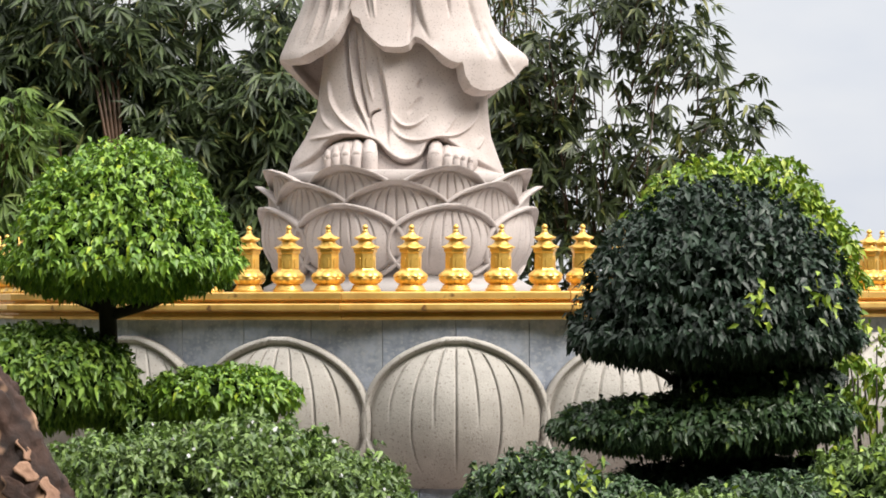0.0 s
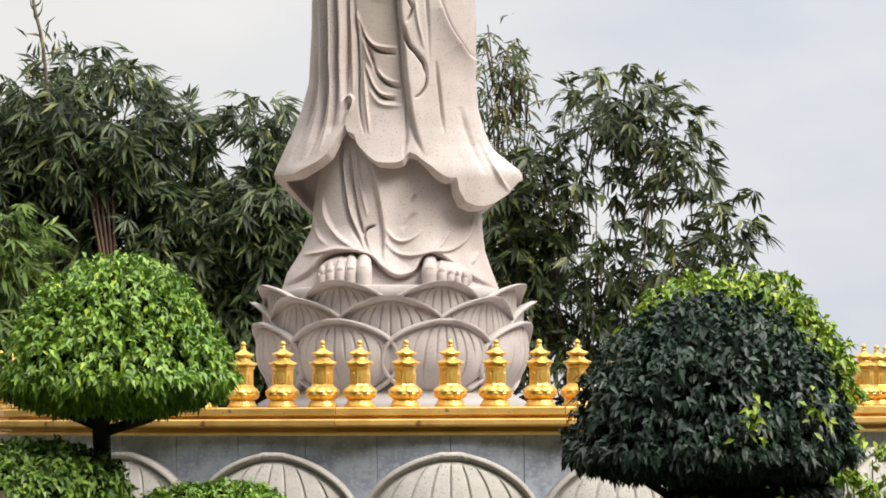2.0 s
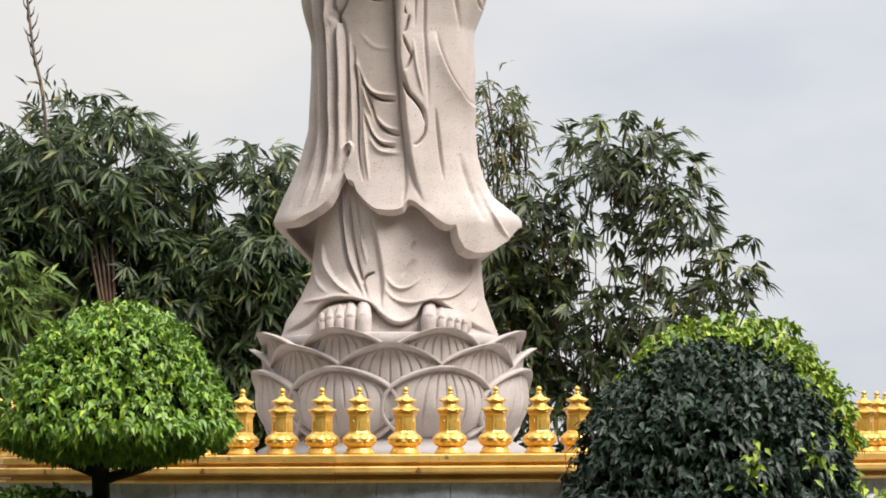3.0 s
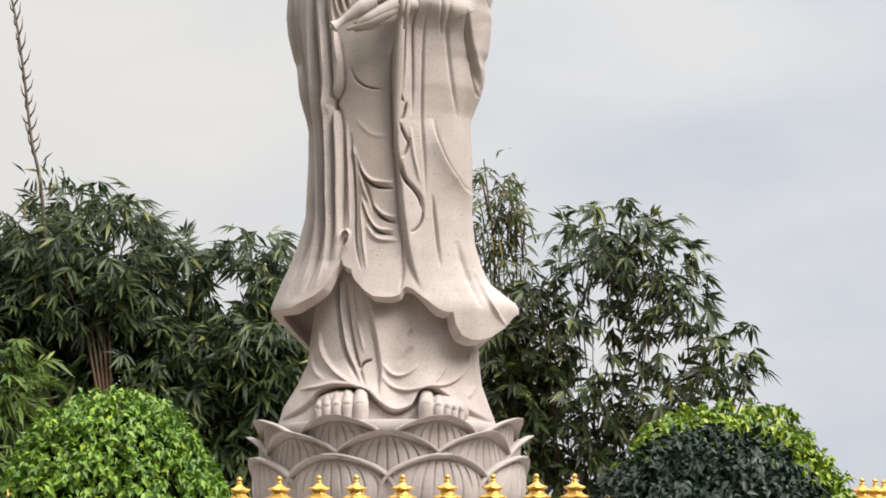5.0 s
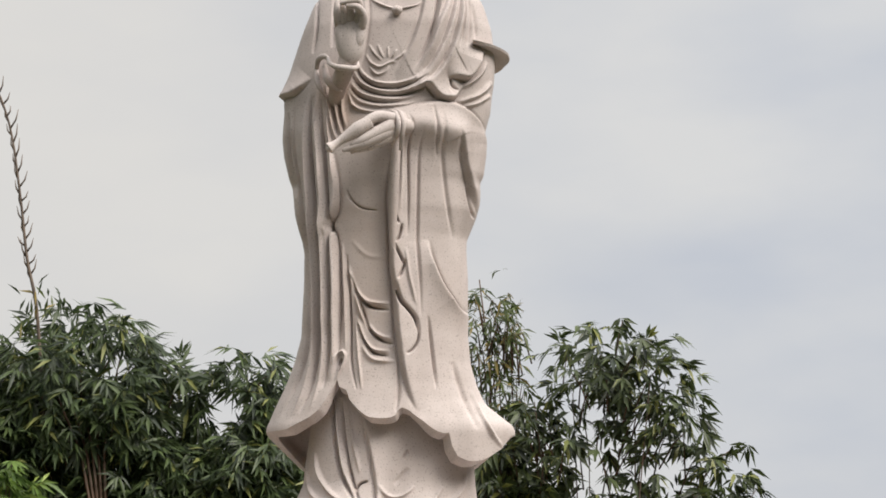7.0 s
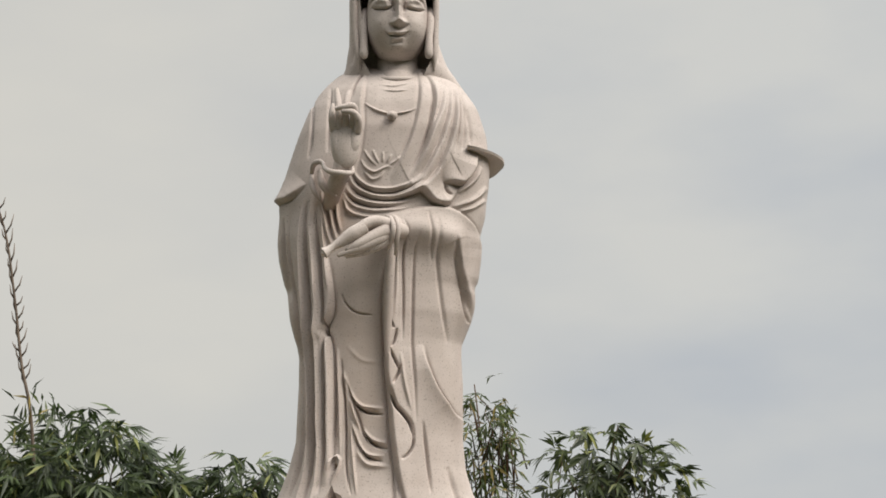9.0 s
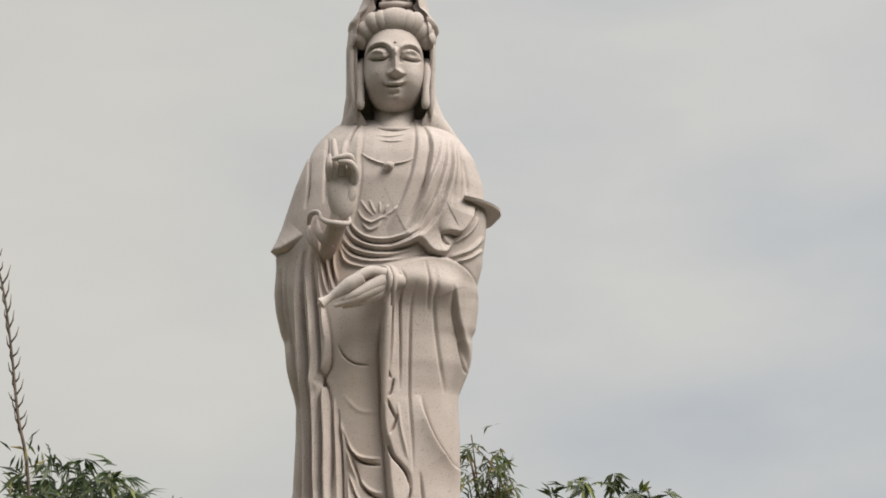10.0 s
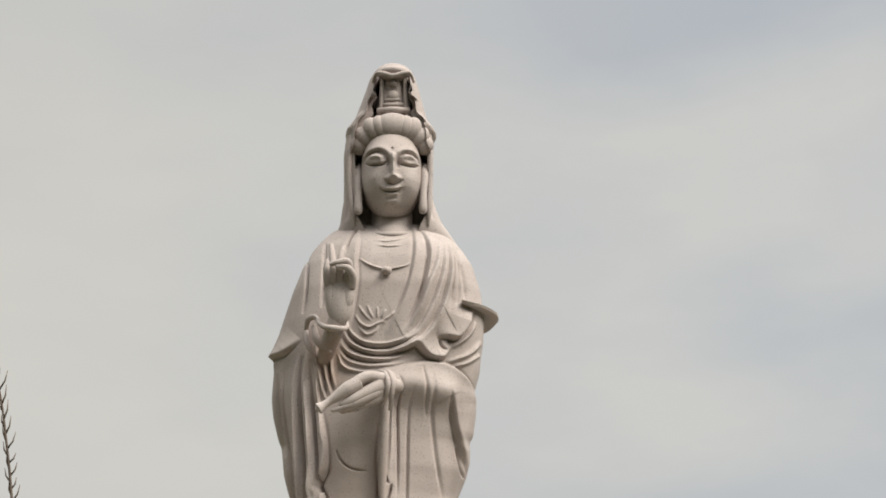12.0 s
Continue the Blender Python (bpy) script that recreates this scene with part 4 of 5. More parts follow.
    gape = gape + (gape > 0.05) * np.where(V[:, 2] > 8.5, 0.018 * np.sin(V[:, 2] * 38), 0.008 * np.sin(V[:, 2] * 14))
    inside = (V[:, 1] < 0.05) & (np.abs(V[:, 0] - mid) < gape)
    V[inside, 1] = 0.06
    take(V, F)
    roll([(0.015, -0.22, 8.86), (0.050, -0.29, 8.915), (0.11, -0.33, 8.905), (0.195, -0.34, 8.880), (0.28, -0.33, 8.908), (0.338, -0.29, 8.920), (0.375, -0.22, 8.86)], [0.012, 0.017, 0.018, 0.019, 0.018, 0.017, 0.012])
    ball(0.195, -0.16, 8.945, 0.16, 0.18, 0.065)
    for s in (-1, 1):
        for x0, z0, x1, z1, x2, z2 in ((0.15, 8.90, 0.235, 8.70, 0.145, 8.725), (0.165, 8.75, 0.335, 8.46, 0.22, 8.56), (0.27, 8.52, 0.365, 8.17, 0.315, 8.28)):
            mid = 0.168 + 0.05 * (z0 - 8.55)
            edge = smooth_curve([(mid + s * x0, -0.27, z0), (mid + s * (0.5 * x0 + 0.5 * x2 + 0.012), -0.31, 0.5 * (z0 + z2)), (mid + s * x2, -0.30, z2), (mid + s * (0.5 * x2 + 0.5 * x1), -0.27, 0.5 * (z2 + z1)), (mid + s * x1, -0.13, z1)], 8)
            back = np.stack([mid + (edge[:, 0] - mid) * 0.92 + s * 0.012, np.full(len(edge), 0.05), edge[:, 2] + 0.08], 1)
            hem = edge + np.array([0, 0.035, 0.012])
            take(np.concatenate([back, edge, hem, back + np.array([0, 0.04, 0.01])]), grid_faces(len(edge), 4))
        roll([(0.165 + s * 0.335, -0.16, 8.42), (0.16 + s * 0.35, -0.20, 8.2), (0.158 + s * 0.348, -0.20, 7.95), (0.165 + s * 0.33, -0.22, 7.7), (0.17 + s * 0.32, -0.20, 7.56)], [0.022, 0.026, 0.026, 0.026, 0.010])
    # neck, with soft rings
    roll([(0.17, -0.07, 7.30), (0.172, -0.05, 7.46), (0.172, -0.04, 7.50), (0.172, -0.01, 7.60), (0.172, 0.02, 7.80)], [0.27, 0.215, 0.19, 0.18, 0.178], 32)
    roll([(-0.01, -0.16, 7.51), (0.06, -0.255, 7.47), (0.172, -0.295, 7.455), (0.28, -0.255, 7.47), (0.35, -0.16, 7.51)], [0.012, 0.02, 0.022, 0.02, 0.012])
    # head: an egg form with the plain marks of a carved face
    n_th, n_z = 300, 260
    th, ze = np.meshgrid(np.linspace(0, 2 * np.pi, n_th, endpoint=False), np.linspace(-1, 1, n_z))
    zz = 8.00 + np.where(ze < 0, 0.358, 0.47) * ze
    ring = np.sqrt(np.maximum(1 - np.abs(ze) ** 2.3, 0)) ** np.where(ze < 0, 0.82, 1.0)
    jaw = 1 - 0.10 * np.clip(-ze, 0, 1) ** 1.6
    hx = 0.172 + 0.264 * ring * jaw * np.cos(th)
    front = np.sin(th) < 0
    hy = -0.13 + 0.32 * ring * np.sign(np.sin(th)) * np.abs(np.sin(th)) ** 0.85
    marks = [
        ("S", 0.050, 0.045, ((-0.079, 8.107), (-0.036, 8.152), (0.018, 8.172), (0.076, 8.172), (0.124, 8.141), (0.153, 8.095), (0.167, 8.038))), ("S", 0.050, 0.045, ((0.220, 8.048), (0.235, 8.104), (0.274, 8.144), (0.337, 8.159), (0.390, 8.133), (0.424, 8.082))),
        ("R", 0.024, 0.026, ((-0.041, 8.101), (0.027, 8.116), (0.114, 8.085))), ("R", 0.024, 0.026, ((0.250, 8.083), (0.327, 8.113), (0.404, 8.092))),
        ("S", 0.034, 0.030, ((-0.055, 8.091), (-0.007, 8.060), (0.056, 8.045), (0.104, 8.049), (0.143, 8.074))), ("S", 0.034, 0.030, ((0.225, 8.068), (0.269, 8.048), (0.327, 8.042), (0.375, 8.052), (0.419, 8.082))),
        ("G", 0.012, 0.016, ((0.143, 8.100), (0.153, 8.049), (0.143, 7.998))), ("G", 0.012, 0.016, ((0.240, 8.099), (0.230, 8.048), (0.239, 7.997))),
        ("R", 0.040, 0.018, ((0.192, 8.140), (0.191, 8.048), (0.191, 7.972), (0.190, 7.896))), ("R", 0.026, 0.030, ((0.191, 7.952), (0.190, 7.906))),
        ("R", 0.016, 0.016, ((0.133, 7.912), (0.190, 7.906), (0.248, 7.916))), ("S", 0.062, 0.026, ((0.108, 7.912), (0.147, 7.892), (0.190, 7.876), (0.234, 7.891), (0.272, 7.916))),
        ("R", 0.012, 0.014, ((0.093, 7.831), (0.146, 7.826), (0.190, 7.825), (0.228, 7.830), (0.262, 7.840))), ("S", 0.026, 0.016, ((0.069, 7.847), (0.108, 7.816), (0.161, 7.800), (0.219, 7.805), (0.257, 7.825), (0.282, 7.850))),
        ("G", 0.018, 0.006, ((0.074, 7.842), (0.108, 7.816), (0.166, 7.805), (0.223, 7.810), (0.272, 7.840))), ("G", 0.016, 0.006, ((-0.050, 8.086), (-0.007, 8.055), (0.056, 8.040), (0.104, 8.044), (0.143, 8.069))), ("G", 0.016, 0.006, ((0.225, 8.063), (0.269, 8.043), (0.327, 8.037), (0.375, 8.047), (0.419, 8.077))),
        ("R", 0.016, 0.010, ((0.113, 7.791), (0.161, 7.775), (0.233, 7.790))), ("G", 0.006, 0.014, ((0.112, 7.750), (0.170, 7.745), (0.223, 7.754))),
        ("R", 0.020, 0.050, ((0.141, 7.710), (0.199, 7.709))), ("R", 0.014, 0.080, ((0.017, 7.908), (0.026, 7.867))), ("R", 0.014, 0.080, ((0.350, 7.905), (0.344, 7.864)))]
    H = np.where(front, carve(hx, zz, marks), 0) * np.clip(-np.sin(th) * 3, 0, 1)
    take(np.stack([hx + 0.25 * H * np.cos(th), hy - H, zz], -1).reshape(-1, 3), grid_faces(n_th, n_z, True))
    ball(0.190, -0.452, 8.185, 0.014, 0.012, 0.016)
    # ears with long lobes
    for s in (-1, 1):
        roll([(0.172 + s * 0.275, -0.10, 8.13), (0.172 + s * 0.29, -0.20, 8.02), (0.168 + s * 0.28, -0.25, 7.84), (0.165 + s * 0.278, -0.27, 7.70), (0.165 + s * 0.275, -0.27, 7.655)], [0.03, 0.034, 0.030, 0.038, 0.03])
    # hair in lobes under the crown
    for x, z, lean, w, h in ((-0.105, 8.285, -38, 0.060, 0.085), (-0.055, 8.350, -34, 0.062, 0.105), (0.022, 8.405, -28, 0.068, 0.115), (0.186, 8.425, 0, 0.125, 0.118), (0.345, 8.405, 28, 0.068, 0.115), (0.418, 8.345, 34, 0.062, 0.105), (0.462, 8.280, 38, 0.060, 0.085)):
        ball(x, -0.315 + 1.5 * (x - 0.18) ** 2, z, w * 1.3, 0.085, h, lean)
    for s in (-1, 1):
        ball(0.184 + s * 0.100, -0.300, 8.415, 0.090, 0.085, 0.112, s * 20)
    ball(0.180, -0.17, 8.37, 0.29, 0.17, 0.15)
    # crown plate with a small niche
    roll([(0.192, -0.10, 8.48), (0.192, -0.10, 8.70), (0.195, -0.08, 8.95)], [0.17, 0.155, 0.13], 6)
    roll([(0.06, -0.22, 8.600), (0.19, -0.285, 8.585), (0.33, -0.22, 8.600)], [0.024, 0.028, 0.024])
    roll([(0.10, -0.22, 8.655), (0.19, -0.26, 8.640), (0.29, -0.22, 8.655)], [0.016, 0.018, 0.016])
    ball(0.190, -0.245, 8.730, 0.048, 0.03, 0.045)
    ball(0.190, -0.235, 8.690, 0.070, 0.03, 0.020)
    ball(0.195, -0.235, 8.835, 0.032, 0.03, 0.030)
    for s in (-1, 1):
        roll([(0.195 + s * 0.115, -0.20, 8.55), (0.195 + s * 0.105, -0.23, 8.70), (0.195 + s * 0.10, -0.20, 8.90)], [0.022, 0.018, 0.018])
    ball(0.128, -0.505, 7.075, 0.046, 0.030, 0.040)
    ball(0.128, -0.525, 7.075, 0.026, 0.026, 0.024)
    # raised hand: forearm, turned cuff, palm, joined thumb and finger
    roll([(-0.40, -0.40, 6.30), (-0.36, -0.54, 6.42), (-0.30, -0.66, 6.54), (-0.272, -0.71, 6.66)], [0.06, 0.075, 0.078, 0.072], 20)
    roll([(-0.45, -0.56, 6.66), (-0.43, -0.66, 6.585), (-0.38, -0.735, 6.535), (-0.31, -0.765, 6.515), (-0.24, -0.75, 6.515), (-0.20, -0.66, 6.55), (-0.20, -0.54, 6.62)], [0.012, 0.020, 0.024, 0.026, 0.024, 0.018, 0.010])
    roll([(-0.55, -0.42, 6.58), (-0.53, -0.50, 6.655), (-0.475, -0.54, 6.670), (-0.44, -0.56, 6.63)], [0.018, 0.024, 0.024, 0.014])
    roll([(-0.55, -0.42, 6.60), (-0.545, -0.47, 6.50), (-0.52, -0.50, 6.42), (-0.47, -0.50, 6.34)], [0.020, 0.026, 0.024, 0.010])
    roll([(-0.48, -0.50, 6.60), (-0.455, -0.56, 6.48), (-0.40, -0.58, 6.40), (-0.34, -0.58, 6.36)], [0.02, 0.034, 0.036, 0.02])
    ball(-0.256, -0.735, 6.765, 0.122, 0.066, 0.215)
    ball(-0.180, -0.760, 6.80, 0.054, 0.042, 0.130, 10)
    ball(-0.325, -0.750, 6.78, 0.050, 0.040, 0.150, -6)
    for pts in (((-0.352, -0.74, 6.88), (-0.362, -0.80, 6.98), (-0.352, -0.79, 7.07), (-0.335, -0.74, 7.12)), ((-0.310, -0.76, 6.90), (-0.312, -0.80, 7.03), (-0.318, -0.78, 7.14), (-0.328, -0.73, 7.24)), ((-0.255, -0.76, 6.92), (-0.252, -0.80, 7.03), (-0.240, -0.78, 7.14), (-0.222, -0.73, 7.23)), ((-0.200, -0.75, 6.90), (-0.178, -0.82, 7.00), (-0.190, -0.87, 7.055), (-0.26, -0.885, 7.045), (-0.33, -0.87, 7.035)), ((-0.155, -0.78, 6.86), (-0.145, -0.84, 6.94), (-0.19, -0.88, 7.00), (-0.28, -0.885, 7.01))):
        roll(pts, [0.036, 0.034, 0.029, 0.020], 12)
    # lowered hand with a small flask, and the sleeve round its wrist
    roll([(0.22, -0.56, 6.065), (0.10, -0.72, 6.05)], [0.06, 0.066], 20)
    roll([(0.085, -0.56, 6.17), (0.110, -0.74, 6.140), (0.140, -0.82, 6.045), (0.125, -0.80, 5.95), (0.085, -0.68, 5.88)], [0.012, 0.020, 0.022, 0.020, 0.012])
    roll([(0.120, -0.56, 6.17), (0.150, -0.72, 6.140), (0.180, -0.79, 6.045), (0.165, -0.77, 5.93), (0.150, -0.68, 5.84)], [0.012, 0.020, 0.022, 0.020, 0.012])
    ball(0.02, -0.77, 6.055, 0.12, 0.06, 0.065, 12)
    roll([(0.10, -0.76, 6.085), (-0.02, -0.82, 6.090), (-0.11, -0.86, 6.045), (-0.185, -0.88, 5.985)], [0.050, 0.050, 0.044, 0.024], 14)
    for pts in (((0.08, -0.79, 6.02), (-0.03, -0.84, 5.955), (-0.15, -0.87, 5.885), (-0.25, -0.87, 5.835)), ((0.08, -0.77, 5.99), (-0.02, -0.83, 5.925), (-0.15, -0.86, 5.855), (-0.315, -0.86, 5.800)), ((0.08, -0.75, 5.96), (0.0, -0.79, 5.90), (-0.12, -0.82, 5.84), (-0.25, -0.83, 5.795))):
        roll(pts, [0.058, 0.052, 0.042, 0.018], 14)
    roll([(-0.10, -0.85, 6.03), (-0.19, -0.87, 5.975), (-0.27, -0.875, 5.920), (-0.345, -0.885, 5.868), (-0.385, -0.89, 5.838), (-0.425, -0.895, 5.810)], [0.060, 0.062, 0.048, 0.030, 0.034, 0.050], 18)
    ball(-0.432, -0.905, 5.806, 0.022, 0.022, 0.026)
    # sleeve edge that hangs from the lowered wrist, and the flick of the cape over the elbow
    roll([(0.13, -0.60, 6.0), (0.105, -0.60, 5.7), (0.09, -0.57, 5.4), (0.085, -0.54, 5.1), (0.10, -0.52, 4.8)], [0.035, 0.04, 0.036, 0.03, 0.012])
    top = smooth_curve([(0.76, -0.42, 6.815), (0.86, -0.38, 6.800), (0.97, -0.26, 6.795), (1.06, -0.10, 6.785), (1.085, 0.06, 6.785)], 6)
    low = smooth_curve([(0.78, 0.30, 6.79), (0.84, 0.36, 6.755), (0.92, 0.38, 6.735), (1.0, 0.32, 6.745), (1.08, 0.16, 6.785)], 6)
    sheet = np.concatenate([low, top, top + np.array([0.0, -0.015, 0.02]), low + np.array([0.0, 0.0, 0.05])])
    take(sheet, grid_faces(len(top), 4))
    data = array_mesh("statue", np.concatenate(all_verts), np.concatenate(all_faces))
    data.shade_smooth()
    data.set_sharp_from_angle(angle=radians(50))
    ob = mesh_object("statue", data, STATUE_STONE)
    ob.location = STATUE
    tagged(ob, "pale granite standing robed statue on a lotus seat", "statue")


# </statue>
# ---- plants ----
def pad(rng, parent, centre, rx, ry, top, bottom, leaf, mat, count, rough=0.05, name="crown", shag=0.35, inner=True, cone=0.0):
    """A clipped cushion of leaves: tufts of real leaf blades over a shell coloured near black as inner shade."""
    c = np.array(centre)
    tufts = count // 7
    d = sphere_points(rng, tufts)
    d[:, 1] -= 0.25 * rng.random(tufts)
    d = unit(d)
    lumps = np.array([noise.noise(Vector(q) * 2.6 + Vector(c)) + 0.5 * noise.noise(Vector(q) * 6.0 + Vector(c)) + 0.5 * noise.noise(Vector(q) * 15.0 + Vector(c)) for q in d])
    depth = 1 - 0.24 * rng.random(tufts) ** 1.2 + rough * lumps
    h = np.where(d[:, 2] > 0, top, bottom)
    size = np.stack([np.full(tufts, rx), np.full(tufts, ry), h], 1)
    size[:, :2] *= (1 - cone * np.sin(np.pi * np.clip(d[:, 2], 0, 1)))[:, None]
    heart = c + d * depth[:, None] * size
    out = unit(d / size)
    heart, out, low = np.repeat(heart, 7, 0), np.repeat(out, 7, 0), np.repeat(d[:, 2] < -0.2, 7)
    n = len(heart)
    way = out * 0.45 + rng.normal(size=(n, 3)) * 0.60 + np.array([0, 0, -0.45])
    way[low, 2] -= 0.35
    way = unit(way)
    pos = heart + rng.normal(size=(n, 3)) * leaf * 0.22
    nor = out * 0.8 + rng.normal(size=(n, 3)) * shag + np.array([0, 0, 0.6])
    L = leaf * rng.uniform(0.6, 1.2, n)
    data = leaf_mesh(name, pos - way * L[:, None] * 0.25, way, nor, L, L * rng.uniform(0.40, 0.52, n), 0.28)
    mesh_object(name, data, mat, parent)
    # closed shell that stops see-through; its black paints shade between the leaves
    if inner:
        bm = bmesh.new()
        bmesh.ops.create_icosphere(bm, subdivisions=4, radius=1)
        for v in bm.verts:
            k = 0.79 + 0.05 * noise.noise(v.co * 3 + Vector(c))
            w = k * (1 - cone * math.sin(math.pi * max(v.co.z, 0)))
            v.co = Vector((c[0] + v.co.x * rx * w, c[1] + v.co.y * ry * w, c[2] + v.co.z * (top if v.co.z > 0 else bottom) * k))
        part("shade_shell", bm, CROWN_SHADE, parent)


def sprig(rng, parent, spots, mat, leaf, per=13):
    """Young shoots that stand out of a clipped crown."""
    for spot in spots:
        A = np.array(spot, float) + rng.normal(size=(per, 3)) * np.array([0.022, 0.015, 0.05])
        W = rng.normal(size=A.shape) * 0.5 + np.array([0, -0.35, -0.4])
        N = rng.normal(size=A.shape) * 0.4 + np.array([0, -0.8, 0.5])
        tagged(mesh_object("young_shoot", leaf_mesh("young_shoot", A, W, N, leaf, leaf * 0.42), mat, parent, "pale lime-green young leaves"), kind="stuff")


def limb(parent, points, radii, mat=TWIG, name="trunk", sides=9):
    bm = bmesh.new()
    add_tube(bm, points, radii, sides)
    return part(name, bm, mat, parent)


def build_left_topiary():
    rng = np.random.default_rng(11)
    t = thing("topiary_tree", (-1.63, 12.0, 0), "cloud-pruned bright green tree with a domed crown", "topiary tree")
    limb(t, [(0.02, 0, 0), (0.0, 0, 0.5), (-0.03, 0.02, 1.0), (-0.02, 0, 1.35), (-0.03, 0, 1.60), (-0.01, 0, 1.75)], [0.09, 0.07, 0.06, 0.045, 0.045, 0.03])
    for a, b in (((-0.03, 0, 1.52), (0.42, -0.05, 1.68)), ((-0.03, 0, 1.55), (-0.35, 0.1, 1.70)), ((-0.03, 0, 1.0), (-0.25, 0, 1.2)), ((-0.03, 0, 0.9), (0.5, 0, 1.1))):
        limb(t, [a, tuple((Vector(a) + Vector(b)) / 2 + Vector((0, 0, -0.02))), b], [0.03, 0.022, 0.012], name="branch")
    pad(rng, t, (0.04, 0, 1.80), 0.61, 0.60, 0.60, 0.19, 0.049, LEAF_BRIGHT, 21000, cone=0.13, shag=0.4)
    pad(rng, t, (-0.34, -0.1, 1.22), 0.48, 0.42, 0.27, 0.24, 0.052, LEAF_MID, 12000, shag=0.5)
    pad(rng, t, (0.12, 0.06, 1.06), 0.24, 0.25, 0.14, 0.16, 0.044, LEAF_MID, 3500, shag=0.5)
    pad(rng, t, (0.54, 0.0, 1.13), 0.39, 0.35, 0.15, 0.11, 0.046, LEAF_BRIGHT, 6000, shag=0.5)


def build_right_topiary():
    rng = np.random.default_rng(12)
    t = thing("topiary_tree", (1.34, 12.0, 0), "cloud-pruned dark green tree with a broad domed crown", "topiary tree")
    limb(t, [(0, 0, 0), (0.03, 0, 0.5), (0.0, 0.02, 0.9), (0.02, 0, 1.3), (0, 0, 1.6)], [0.10, 0.08, 0.07, 0.06, 0.04])
    for a, b in (((0.02, 0, 1.1), (0.45, -0.05, 1.35)), ((0.02, 0, 1.1), (-0.45, 0.1, 1.35)), ((0.0, 0, 0.8), (-0.6, 0, 1.0)), ((0.0, 0, 0.8), (0.5, 0, 0.95))):
        limb(t, [a, tuple((Vector(a) + Vector(b)) / 2 + Vector((0, 0, -0.02))), b], [0.03, 0.022, 0.012], name="branch")
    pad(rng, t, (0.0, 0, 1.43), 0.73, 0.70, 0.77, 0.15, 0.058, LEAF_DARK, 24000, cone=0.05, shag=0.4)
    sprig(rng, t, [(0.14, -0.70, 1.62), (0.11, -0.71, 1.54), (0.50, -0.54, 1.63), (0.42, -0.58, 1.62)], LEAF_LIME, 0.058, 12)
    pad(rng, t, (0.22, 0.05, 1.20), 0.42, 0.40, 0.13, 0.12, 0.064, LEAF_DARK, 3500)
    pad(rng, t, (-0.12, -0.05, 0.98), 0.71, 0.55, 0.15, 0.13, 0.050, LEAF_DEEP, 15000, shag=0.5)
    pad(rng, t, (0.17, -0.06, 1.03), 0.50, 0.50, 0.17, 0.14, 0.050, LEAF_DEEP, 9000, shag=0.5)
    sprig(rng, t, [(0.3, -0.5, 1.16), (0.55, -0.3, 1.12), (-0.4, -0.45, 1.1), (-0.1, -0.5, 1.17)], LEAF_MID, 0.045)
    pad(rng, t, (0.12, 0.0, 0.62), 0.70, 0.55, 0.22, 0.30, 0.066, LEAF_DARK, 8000)


